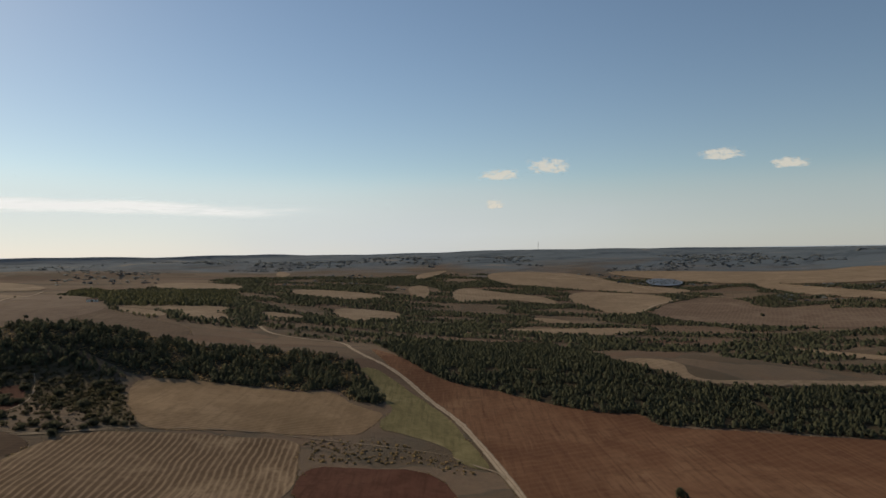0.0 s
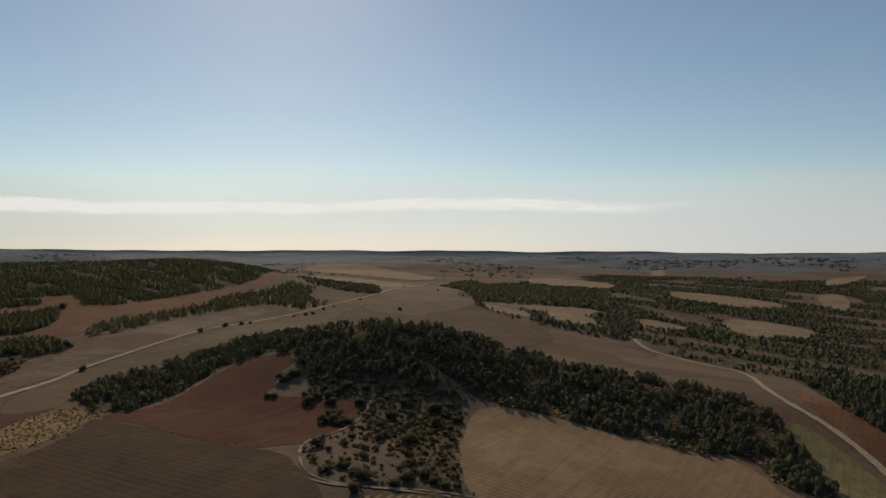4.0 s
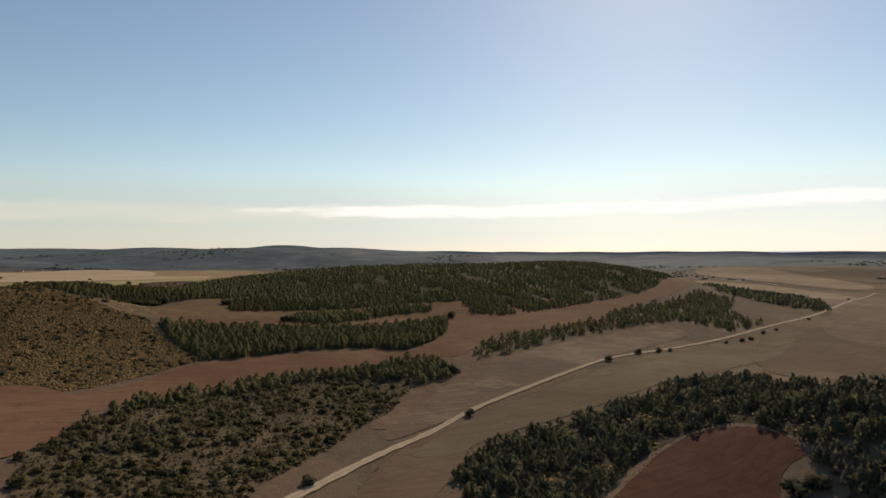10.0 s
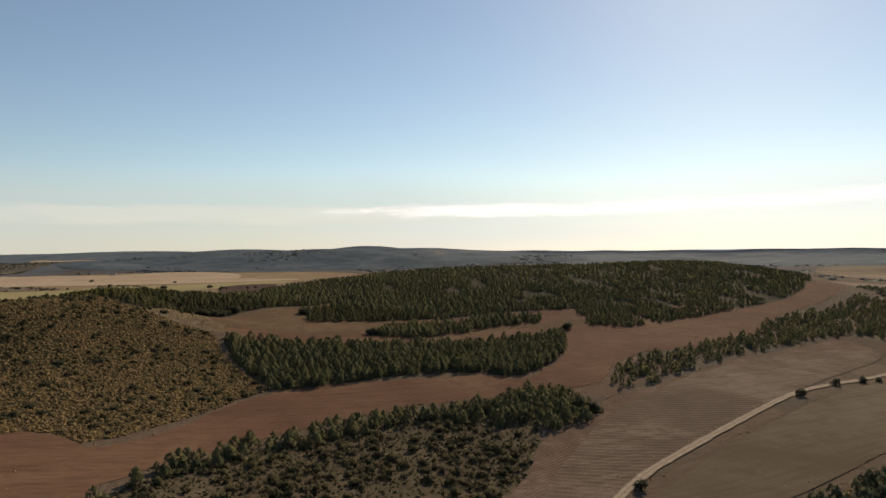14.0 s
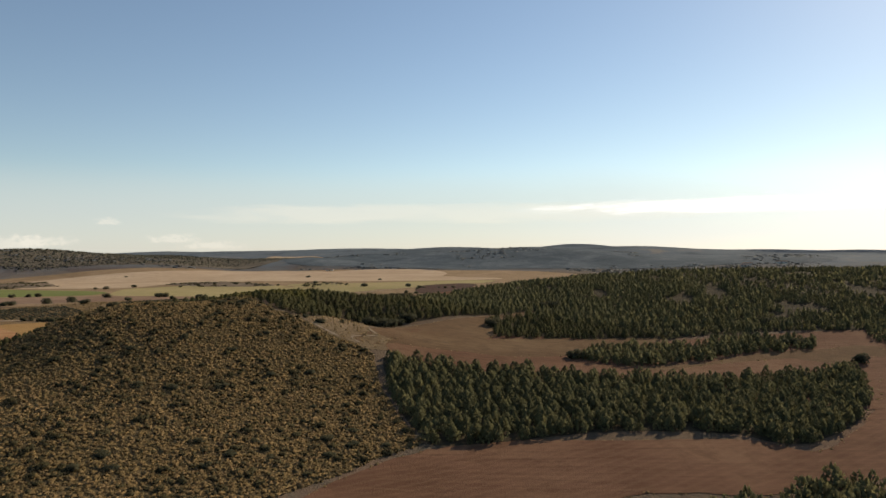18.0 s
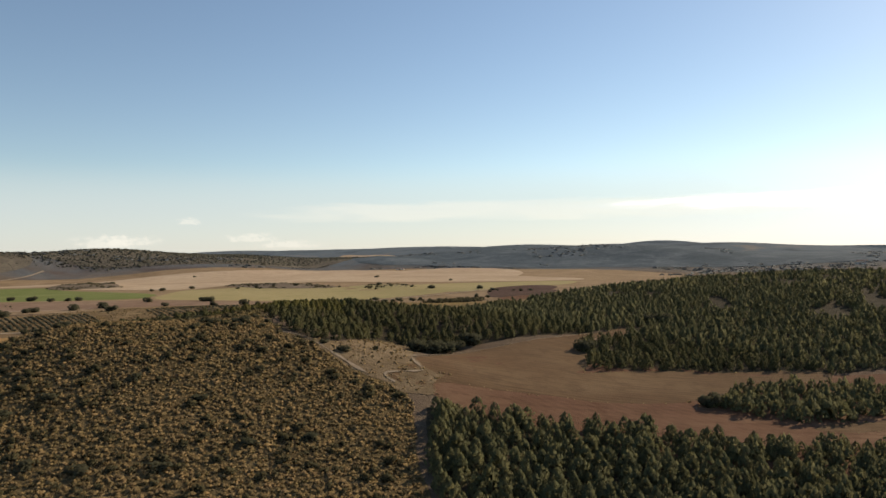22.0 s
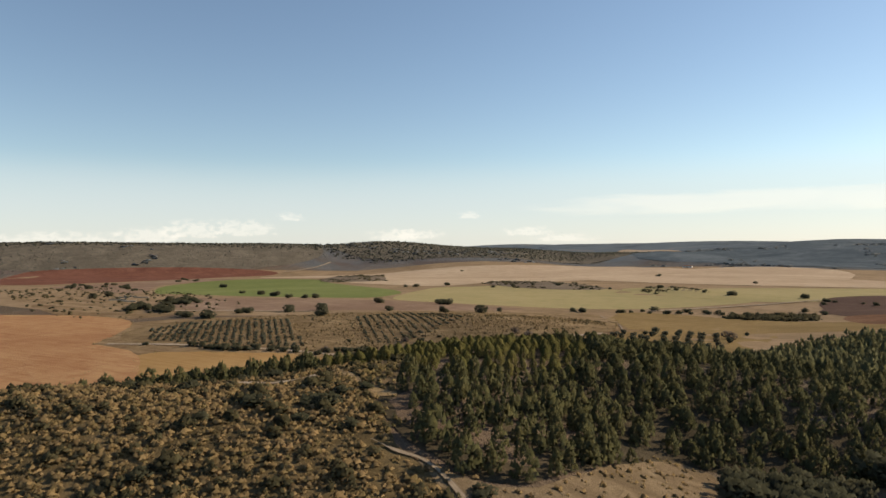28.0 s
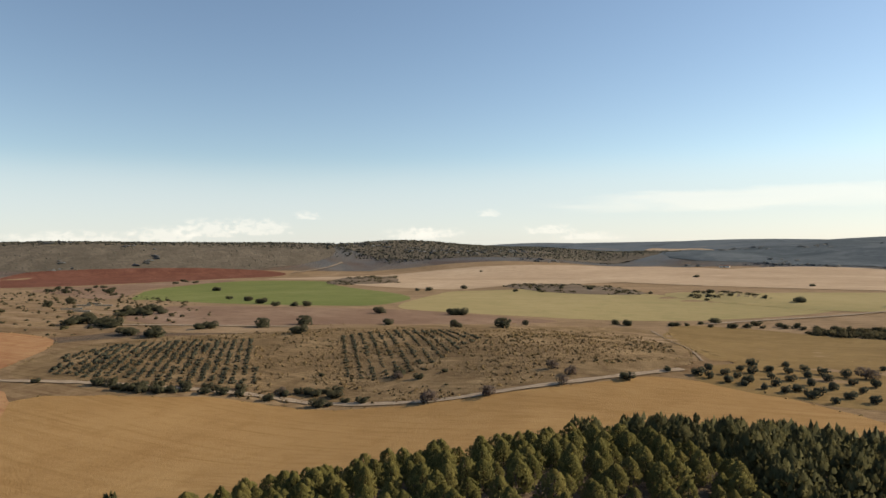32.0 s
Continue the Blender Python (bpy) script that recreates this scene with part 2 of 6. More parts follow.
# base, light and dark earth; row spacing, row weight, wander, patch size
SOILS = {
    "stubble": ((0.207, 0.132, 0.076), (0.301, 0.202, 0.123), (0.144, 0.092, 0.051), 3.0, 0.55, 7.0, 40),
    "straw_rows": ((0.133, 0.084, 0.052), (0.334, 0.230, 0.145), (0.095, 0.058, 0.034), 3.0, 0.5, 6.0, 45),
    "brown_soil": ((0.075, 0.046, 0.030), (0.106, 0.070, 0.047), (0.052, 0.031, 0.021), 4.0, 0.3, 3.0, 60),
    "red_soil": ((0.095, 0.040, 0.027), (0.127, 0.058, 0.039), (0.061, 0.026, 0.017), 3.0, 0.08, 3.0, 45),
    "deep_red": ((0.167, 0.068, 0.045), (0.226, 0.100, 0.068), (0.108, 0.044, 0.030), 3.0, 0.08, 3.0, 45),
    "red_brown": ((0.145, 0.069, 0.039), (0.237, 0.131, 0.076), (0.102, 0.048, 0.028), 6.0, 0.08, 4.0, 95),
    "dark_soil": ((0.098, 0.057, 0.043), (0.140, 0.086, 0.063), (0.070, 0.041, 0.030), 3.0, 0.1, 3.0, 60),
    "grey_soil": ((0.120, 0.079, 0.054), (0.165, 0.114, 0.079), (0.092, 0.061, 0.041), 5.0, 0.12, 4.0, 110),
    "brown_rows": ((0.122, 0.073, 0.049), (0.226, 0.157, 0.111), (0.089, 0.052, 0.036), 1.7, 0.42, 9.0, 34),
    "valley_soil": ((0.151, 0.077, 0.048), (0.211, 0.121, 0.073), (0.104, 0.052, 0.031), 3.5, 0.15, 6.0, 80),
    "fawn_soil": ((0.133, 0.078, 0.043), (0.180, 0.116, 0.066), (0.096, 0.057, 0.033), 2.6, 0.25, 6.0, 60),
    "bare_earth": ((0.188, 0.129, 0.076), (0.267, 0.191, 0.115), (0.122, 0.084, 0.048), 0.0, 0.0, 0.0, 12),
    "gully_earth": ((0.318, 0.215, 0.115), (0.450, 0.315, 0.176), (0.207, 0.138, 0.073), 0.0, 0.0, 0.0, 12),
    "orange_soil": ((0.370, 0.190, 0.092), (0.470, 0.285, 0.142), (0.285, 0.125, 0.062), 5.0, 0.06, 4.0, 60),
    "tan_soil": ((0.337, 0.197, 0.083), (0.392, 0.238, 0.104), (0.278, 0.155, 0.062), 3.0, 0.08, 3.0, 70),
    "dry_grass": ((0.224, 0.144, 0.078), (0.360, 0.245, 0.139), (0.128, 0.077, 0.041), 0.0, 0.0, 0.0, 24),
    "verge_grass": ((0.170, 0.138, 0.066), (0.247, 0.196, 0.101), (0.108, 0.091, 0.044), 6.0, 0.1, 5.0, 30),
    "green_crop": ((0.158, 0.175, 0.058), (0.209, 0.212, 0.081), (0.126, 0.143, 0.047), 8.0, 0.15, 2.5, 160),
    "yellow_crop": ((0.317, 0.250, 0.120), (0.379, 0.292, 0.150), (0.254, 0.214, 0.097), 9.0, 0.25, 2.5, 120),
    "pink_soil": ((0.224, 0.139, 0.093), (0.326, 0.224, 0.155), (0.166, 0.098, 0.066), 7.0, 0.2, 4.0, 80),
    "pale_straw": ((0.423, 0.301, 0.199), (0.526, 0.389, 0.266), (0.318, 0.218, 0.138), 12.0, 0.2, 3.0, 170),
    "olive_tan": ((0.225, 0.145, 0.063), (0.282, 0.187, 0.083), (0.160, 0.104, 0.044), 5.0, 0.12, 4.0, 60),
    "grey_straw": ((0.232, 0.162, 0.106), (0.317, 0.230, 0.153), (0.171, 0.117, 0.074), 7.0, 0.25, 6.0, 90),
    "fallow_red": ((0.152, 0.103, 0.073), (0.220, 0.157, 0.112), (0.108, 0.070, 0.051), 7.0, 0.2, 5.0, 110),
    "basin_straw": ((0.268, 0.177, 0.102), (0.360, 0.248, 0.153), (0.172, 0.112, 0.064), 10.0, 0.2, 4.0, 90),
    # needle litter, with the shade between the pines darkened into its colour
    "shaded_litter": ((0.064, 0.049, 0.031), (0.105, 0.077, 0.048), (0.039, 0.031, 0.020), 0.0, 0.0, 0.0, 14),
    "ridge_brown": ((0.138, 0.112, 0.083), (0.205, 0.165, 0.122), (0.090, 0.077, 0.058), 0.0, 0.0, 0.0, 45),
    "gold_grass": ((0.215, 0.140, 0.074), (0.345, 0.235, 0.128), (0.112, 0.074, 0.038), 0.0, 0.0, 0.0, 20),
    # blue-grey tint paints distance haze into the slope colour
    "hazed_ridge": ((0.089, 0.106, 0.117), (0.158, 0.172, 0.178), (0.054, 0.069, 0.076), 0.0, 0.0, 0.0, 120),
    "pasture": ((0.138, 0.100, 0.064), (0.172, 0.130, 0.086), (0.108, 0.074, 0.047), 0.0, 0.0, 0.0, 85),
    "drilled_soil": ((0.122, 0.082, 0.058), (0.236, 0.170, 0.122), (0.092, 0.060, 0.042), 3.4, 0.34, 9.0, 50),
    "umber_soil": ((0.088, 0.043, 0.031), (0.120, 0.062, 0.045), (0.062, 0.031, 0.023), 3.0, 0.1, 3.0, 50),
    "island_earth": ((0.176, 0.131, 0.092), (0.250, 0.190, 0.138), (0.118, 0.088, 0.062), 0.0, 0.0, 0.0, 22),
    "heath_floor": ((0.128, 0.088, 0.043), (0.191, 0.130, 0.066), (0.080, 0.056, 0.028), 0.0, 0.0, 0.0, 14),
    "dark_heath": ((0.108, 0.078, 0.048), (0.172, 0.126, 0.077), (0.064, 0.050, 0.029), 0.0, 0.0, 0.0, 16),
}
LAND = ground_material()
TRACK = track_material("packed_earth", 1.0, 0.58, 0.87)
FOOTPATH = track_material("trodden_earth", 0.74, 0.8, 1.25)
PINE = foliage("pine_needles", (0.104, 0.100, 0.038), (0.219, 0.191, 0.063), (0.262, 0.207, 0.076))
PINE_WOOD = foliage("pine_wood_needles", (0.103, 0.104, 0.055), (0.201, 0.186, 0.086), (0.237, 0.197, 0.093), "Place")
OAK = foliage("oak_leaves", (0.060, 0.060, 0.038), (0.112, 0.106, 0.062), (0.125, 0.108, 0.064))
SLOPE_GRASS = foliage("slope_grass", (0.158, 0.108, 0.052), (0.270, 0.188, 0.096), (0.310, 0.214, 0.112), "Place")
OLIVE = foliage("olive_leaves", (0.052, 0.057, 0.040), (0.115, 0.118, 0.082), (0.130, 0.120, 0.084))
HEATH = foliage("heath_leaves", (0.209, 0.151, 0.071), (0.379, 0.254, 0.124), (0.425, 0.271, 0.147), "Place")
TUSSOCK = foliage("dry_tussock", (0.172, 0.130, 0.056), (0.304, 0.222, 0.104), (0.334, 0.242, 0.118), "Place")
DARK_SCRUB = foliage("dark_scrub_leaves", (0.068, 0.060, 0.034), (0.120, 0.102, 0.052), (0.140, 0.110, 0.058), "Place")
MID_SCRUB = foliage("olive_scrub_leaves", (0.076, 0.066, 0.037), (0.134, 0.113, 0.060), (0.155, 0.124, 0.069), "Place")
TWIGS = foliage("bare_twigs", (0.110, 0.082, 0.067), (0.190, 0.148, 0.123), (0.220, 0.168, 0.145))
FAR_PINE = foliage("far_pine_needles", (0.070, 0.076, 0.050), (0.128, 0.128, 0.074), (0.150, 0.138, 0.082), "Place")
PINE_MID = foliage("plantation_needles", (0.077, 0.077, 0.038), (0.151, 0.139, 0.061), (0.180, 0.149, 0.068), "Place")
# leaves paled towards blue-grey, distance haze painted into their colour
HAZED_WOODS = foliage("ridge_woodland", (0.120, 0.132, 0.132), (0.176, 0.184, 0.180), (0.196, 0.192, 0.186), "Place")
RIDGE_OAK = foliage("ridge_oak_leaves", (0.080, 0.080, 0.062), (0.134, 0.126, 0.092), (0.160, 0.140, 0.104), "Place")
BARK = bark("pine_bark", (0.16, 0.10, 0.07), (0.06, 0.04, 0.028))
GREY_BARK = bark("grey_bark", (0.15, 0.13, 0.11), (0.06, 0.05, 0.042))



def plaster(name, base):
    m, t, b = nodes_of(name, 0.85)
    co = t.nodes.new("ShaderNodeTexCoord").outputs["Object"]
    n = noise_node(t, co, 1.2, 5, 0.7, 0.5)
    t.links.new(blend(t, n, tuple(v * 0.75 for v in base), base, 0.3, 0.6), b.inputs["Base Color"])
    relief(t, b, noise_node(t, co, 0.15, 3, 0.7), 0.4, 0.03)
    return m


WALL_PAINT = plaster("white_plaster", (0.74, 0.71, 0.65))
ROOF_TILE = plaster("clay_tile", (0.36, 0.20, 0.13))
DOOR_WOOD = plaster("dark_door", (0.12, 0.09, 0.07))
STONE = plaster("pale_stone", (0.42, 0.36, 0.27))
STEEL = plaster("grey_steel", (0.35, 0.36, 0.37))

from mathutils.geometry import delaunay_2d_cdt

# ---- the plan: hills, fields, tracks and woods ----
# x, y, half widths, turn, rise
BROAD_HILLS = (
    (0, -150, 600, 600, 0, -27.9),
    (375, 1200, 525, 525, 0, -59.8),
    (225, 525, 330, 330, 0, -13.8),
    (-375, 1050, 390, 390, 0, 44.0),
    (-750, 1200, 450, 450, 0, -27.5),
    (-1500, -150, 600, 600, 0, 4.1),
    (-1350, 750, 450, 450, 0, 15.1),
    (-900, -300, 390, 390, 0, 28.2),
    (-375, 150, 210, 210, 0, 22.5),
)
NEAR_HILLS = (
    (-750, 177, 51, 60, 0, 22.0),
    (-675, 158, 57, 57, 0, 13.0),
    (-818, 210, 68, 48, 30, 14.7),
    (-832, 270, 68, 52, 0, 15.1),
    (-262, 495, 90, 57, -20, 38.4),
    (-322, 495, 68, 52, 0, 7.1),
    (-180, 450, 75, 60, 0, -22.2),
    (-960, 660, 165, 255, 0, 22.0),
    (-1140, 495, 225, 180, 0, 9.8),
    (-750, 480, 120, 90, 0, -0.9),
    (-615, 270, 90, 60, 20, -3.0),
    (-450, 360, 90, 90, 0, -4.3),
    (-990, 98, 68, 90, 30, 14.9),
    (-1000, 925, 140, 120, 0, 23.0),
    (-1080, 700, 110, 220, 0, 13.0),
)
LOW_HILLS = (
    (-1560, -40, 48, 80, -35, 6.0),
    (-1480, 155, 28, 42, -30, 5.0),
    (-1745, -470, 80, 50, 20, 6.0),
    (-840, 375, 120, 90, 0, 3.3),
    (-495, 600, 180, 180, 0, -2.5),
    (-75, 570, 90, 75, 0, 13.5),
    (-930, 960, 135, 90, 0, 4.8),
    (-45, 420, 105, 105, 0, -4.7),
    (-758, 180, 24, 33, 0, -2.4),
    (-878, 165, 60, 60, 0, -4.1),
    (-795, 248, 30, 33, 0, -16.5),
    (210, 600, 90, 90, 0, 21.8),
    (-82, 1125, 180, 180, 0, -21.5),
    (-1290, -345, 135, 135, 0, -5.1),
    (-1185, 240, 120, 120, 0, -8.7),
    (-960, 68, 52, 52, 0, -11.4),
    (-812, 180, 45, 45, 0, 3.9),
)
LEVELS = (
    (-715, 131, 27, 30, -36, 9.5),
    (-275, 505, 62, 42, -15, -6.5),
    (-800, 240, 70, 70, 0, -1.3),
    (-800, 320, 70, 70, 0, -0.4),
    (-800, 400, 70, 70, 0, -0.8),
    (-800, 480, 70, 70, 0, -0.9),
    (-720, 240, 70, 70, 0, -0.3),
    (-720, 320, 70, 70, 0, 0.9),
    (-640, 320, 70, 70, 0, 1.3),
    (-640, 720, 70, 70, 0, -0.7),
    (-560, 240, 70, 70, 0, -0.7),
    (-560, 320, 70, 70, 0, -0.3),
    (-560, 400, 70, 70, 0, -1.2),
    (-560, 480, 70, 70, 0, -0.5),
    (-560, 640, 70, 70, 0, -0.4),
    (-560, 720, 70, 70, 0, -1.1),
    (-480, 240, 70, 70, 0, -0.8),
    (-480, 320, 70, 70, 0, -1.7),
    (-480, 400, 70, 70, 0, -1.6),
    (-480, 560, 70, 70, 0, 0.4),
    (-400, 240, 70, 70, 0, -1.0),
    (-400, 320, 70, 70, 0, -2.0),
    (-400, 400, 70, 70, 0, -1.5),
    (-400, 560, 70, 70, 0, 0.5),
    (-320, 320, 70, 70, 0, -1.0),
    (-320, 400, 70, 70, 0, -1.1),
    (-320, 480, 70, 70, 0, -0.5),
    (-240, 320, 70, 70, 0, 0.4),
    (-240, 480, 70, 70, 0, -0.4),
    (-160, 320, 70, 70, 0, 1.1),
    (-160, 400, 70, 70, 0, 0.5),
    (-80, 320, 70, 70, 0, 0.6),
    (-80, 400, 70, 70, 0, 0.6),
    (-80, 480, 70, 70, 0, 0.5),
    (-80, 640, 70, 70, 0, -0.4),
    (0, 560, 70, 70, 0, -0.3),
    (0, 640, 70, 70, 0, -0.4),
    (80, 400, 70, 70, 0, 0.5),
    (80, 480, 70, 70, 0, 0.4),
    (160, 400, 70, 70, 0, 0.5),
    (160, 480, 70, 70, 0, 0.4),
    (-832, 205, 42, 32, 30, 4.8),
    (-290, 300, 45, 45, 0, 0.3),
    (-290, 345, 45, 45, 0, 0.3),
    (-290, 390, 45, 45, 0, -0.4),
    (-290, 435, 45, 45, 0, -0.6),
    (-290, 480, 45, 45, 0, 0.9),
    (-245, 300, 45, 45, 0, -0.6),
    (-245, 345, 45, 45, 0, -0.5),
    (-245, 435, 45, 45, 0, -2.2),
    (-245, 480, 45, 45, 0, 0.7),
    (-200, 300, 45, 45, 0, -0.4),
    (-200, 345, 45, 45, 0, 1.0),
    (-200, 390, 45, 45, 0, 3.9),
    (-200, 435, 45, 45, 0, -1.0),
    (-200, 480, 45, 45, 0, -2.0),
    (-155, 300, 45, 45, 0, 0.4),
    (-155, 345, 45, 45, 0, 1.4),
    (-155, 390, 45, 45, 0, 4.0),
    (-155, 435, 45, 45, 0, 4.2),
    (-155, 480, 45, 45, 0, 1.1),
    (-110, 345, 45, 45, 0, -0.8),
    (-110, 390, 45, 45, 0, -0.4),
    (-110, 435, 45, 45, 0, 2.6),
    (-65, 300, 45, 45, 0, -0.4),
    (-65, 345, 45, 45, 0, -0.3),
    (-65, 390, 45, 45, 0, 1.7),
    (-65, 435, 45, 45, 0, 3.3),
    (-65, 480, 45, 45, 0, -0.6),
    (-20, 345, 45, 45, 0, -0.4),
    (-20, 435, 45, 45, 0, -0.4),
    (-20, 480, 45, 45, 0, -1.3),
)
FAR_HILLS = (
    (-1950, -1305, 645, 285, -38, 70.5),
    (-2610, -660, 420, 270, 32, 37.5),
    (-2850, -225, 390, 180, 60, 24.0),
    (-3225, 495, 630, 390, 80, 39.0),
    (-2925, 1350, 570, 345, 65, 21.0),
    (-4125, 300, 1500, 555, 82, 33.0),
    (-3975, 2100, 1050, 480, 62, 13.5),
    (-4395, 1350, 180, 195, 0, 13.5),
    (-3750, -2775, 570, 300, -40, 33.0),
    (1050, 2625, 780, 330, -10, 18.0),
    (1875, 2025, 630, 390, -35, 24.0),
    (-630, 2850, 630, 225, 8, 21.0),
    (-1350, 2025, 390, 135, 15, 18.0),
    (450, 4050, 1200, 330, 5, 15.0),
    (2250, 3750, 1050, 390, -25, 12.0),
    (-2250, 3750, 1050, 270, 25, 12.0),
)


def height(x, y):
    """The lie of the land: ground level at plan position x, y (numbers or arrays)."""
    x, y = np.asarray(x, float), np.asarray(y, float)
    r = np.hypot(x + 375, y - 375)
    s = np.clip((r - 1350) / 3300, 0, 1)
    z = 63 + 42.75 * s * s * (3 - 2 * s)
    for rows, soft in ((BROAD_HILLS, 1), (NEAR_HILLS, 1), (LOW_HILLS, 1), (LEVELS, 1), (FAR_HILLS, 2)):
        for cx, cy, wx, wy, turn, rise in rows:
            c, n = math.cos(radians(turn)), math.sin(radians(turn))
            q = (((x - cx) * c + (y - cy) * n) / wx) ** 2 + (((y - cy) * c - (x - cx) * n) / wy) ** 2
            z = z + rise * np.exp(-0.5 * q ** soft)
    far = np.clip((r - 1200) / 1350, 0, 1)
    return z + far * (5.2 * np.sin(x / 255 + 1.3 * np.sin(y / 345)) + 4.5 * np.sin(y / 210 + 1.7 * np.sin(x / 390)) + 2.2 * np.sin((x + y) / 100))


FIELDS = []
FIELDS.append(("wood_floor", "shaded_litter", 0, "dark needle litter and weeds under pine wood",
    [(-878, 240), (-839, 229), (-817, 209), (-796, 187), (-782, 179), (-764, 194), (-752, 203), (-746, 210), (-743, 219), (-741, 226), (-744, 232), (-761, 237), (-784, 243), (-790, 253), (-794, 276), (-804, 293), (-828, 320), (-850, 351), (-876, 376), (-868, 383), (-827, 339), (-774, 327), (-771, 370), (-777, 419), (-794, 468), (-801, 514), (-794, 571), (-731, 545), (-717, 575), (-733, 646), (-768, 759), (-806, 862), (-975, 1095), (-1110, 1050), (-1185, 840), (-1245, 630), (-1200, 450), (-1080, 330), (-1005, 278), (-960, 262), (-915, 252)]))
FIELDS.append(("wood_floor", "shaded_litter", 10, "dark needle litter and weeds under pine wood",
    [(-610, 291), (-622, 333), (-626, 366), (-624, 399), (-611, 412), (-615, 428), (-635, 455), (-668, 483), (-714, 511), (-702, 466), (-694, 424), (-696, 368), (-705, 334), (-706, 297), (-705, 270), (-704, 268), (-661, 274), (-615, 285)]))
FIELDS.append(("wood_floor", "shaded_litter", 20, "dark needle litter and weeds under pine wood",
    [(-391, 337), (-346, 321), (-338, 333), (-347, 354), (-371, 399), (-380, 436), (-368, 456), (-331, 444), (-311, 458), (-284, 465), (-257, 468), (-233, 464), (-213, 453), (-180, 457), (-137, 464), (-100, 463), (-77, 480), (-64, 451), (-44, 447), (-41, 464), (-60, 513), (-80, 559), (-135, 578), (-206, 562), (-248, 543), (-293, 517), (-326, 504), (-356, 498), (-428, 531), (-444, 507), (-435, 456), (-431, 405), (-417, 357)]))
FIELDS.append(("wood_floor", "shaded_litter", 30, "dark needle litter and weeds under pine wood",
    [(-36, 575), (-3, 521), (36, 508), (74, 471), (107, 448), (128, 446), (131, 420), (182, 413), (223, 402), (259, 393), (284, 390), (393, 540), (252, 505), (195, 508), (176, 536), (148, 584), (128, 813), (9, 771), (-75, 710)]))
FIELDS.append(("bank_floor", "dry_grass", 0, "pale dry grass bank beside dirt road",
    [(-366, 323), (-339, 320), (-310, 281), (-300, 258), (-292, 236), (-298, 221), (-309, 235), (-324, 257), (-355, 291)]))
FIELDS.append(("thicket_floor", "dark_heath", 20, "brown stony ground under scrub thicket",
    [(-478, 219), (-512, 241), (-545, 297), (-564, 379), (-569, 380), (-542, 389), (-512, 376), (-487, 355), (-467, 332), (-461, 326), (-423, 294), (-376, 247), (-381, 205), (-435, 202)]))
FIELDS.append(("thicket_floor", "dark_heath", 0, "brown ground under roadside scrub",
    [(-375, 200), (-416, 232), (-395, 269), (-347, 233), (-328, 215), (-324, 196), (-320, 178), (-354, 178)]))
FIELDS.append(("heath_floor", "gold_grass", 5, "golden dry heath ground in a clearing",
    [(-749, 162), (-754, 148), (-756, 166), (-758, 174), (-767, 174), (-773, 176), (-780, 175), (-786, 176), (-793, 188), (-790, 190), (-781, 191), (-773, 193), (-764, 199), (-761, 201)]))
FIELDS.append(("scrub_bank", "dry_grass", 15, "dry scrubby bank beside orange field",
    [(-942, -186), (-1168, -636), (-1341, -690), (-1288, -534), (-1230, -348), (-1089, -140), (-1036, -99), (-999, -120), (-964, -120)]))
FIELDS.append(("bank_floor", "dark_heath", 0, "dark brown scrub ground below pine wood",
    [(-315, 432), (-304, 450), (-283, 457), (-252, 453), (-229, 448), (-211, 437), (-190, 398), (-167, 353), (-165, 338), (-180, 344), (-203, 369), (-234, 387), (-249, 398), (-265, 415), (-287, 408)]))
FIELDS.append(("open_hillside", "dry_grass", 0, "dry grassy ground round the tan field",
    [(-860, -130), (-960, -110), (-1010, -60), (-1130, 150), (-1010, 205), (-965, 238), (-985, 268), (-900, 245), (-860, 205), (-800, 130), (-740, 60), (-770, -40)]))
FIELDS.append(("heath_floor", "heath_floor", 0, "olive brown heath ground on a rounded hill",
    [(-750, 90), (-758, 128), (-768, 158), (-786, 174), (-767, 191), (-744, 209), (-731, 234), (-724, 258), (-705, 264), (-661, 270), (-614, 285), (-600, 270), (-583, 257), (-565, 240), (-549, 225), (-525, 180), (-528, 135), (-600, 60), (-675, 30), (-720, 52)]))
FIELDS.append(("open_basin", "basin_straw", -28, "wide straw coloured open basin between low ridges",
    [(-1000, -60), (-960, -330), (-1250, -900), (-1450, -1180), (-1950, -850), (-2150, -580), (-2450, -150), (-2500, 500), (-2300, 800), (-1700, 720), (-1300, 560), (-1090, 340), (-985, 268), (-965, 238), (-1010, 205), (-1130, 170)]))
FIELDS.append(("valley_floor", "valley_soil", 40, "reddish brown valley floor between pine blocks",
    [(-715, 262), (-698, 300), (-643, 472), (-645, 644), (-761, 761), (-803, 561), (-776, 422), (-793, 341), (-766, 261)]))
FIELDS.append(("ridge_heath", "ridge_brown", 0, "dark heath covered ridge slope",
    [(-1480, -1180), (-1900, -860), (-2180, -820), (-2330, -1080), (-1700, -1650), (-1330, -1600)]))
FIELDS.append(("ridge_heath", "ridge_brown", 10, "dark wooded ridge slope above the basin",
    [(-2180, -760), (-2300, -480), (-2480, -220), (-2850, -90), (-3100, -480), (-2700, -1000), (-2300, -960)]))
FIELDS.append(("ridge_heath", "hazed_ridge", 20, "dark heath slopes of low hills",
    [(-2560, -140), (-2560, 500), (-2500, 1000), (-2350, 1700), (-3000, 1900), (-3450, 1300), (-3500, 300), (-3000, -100)]))
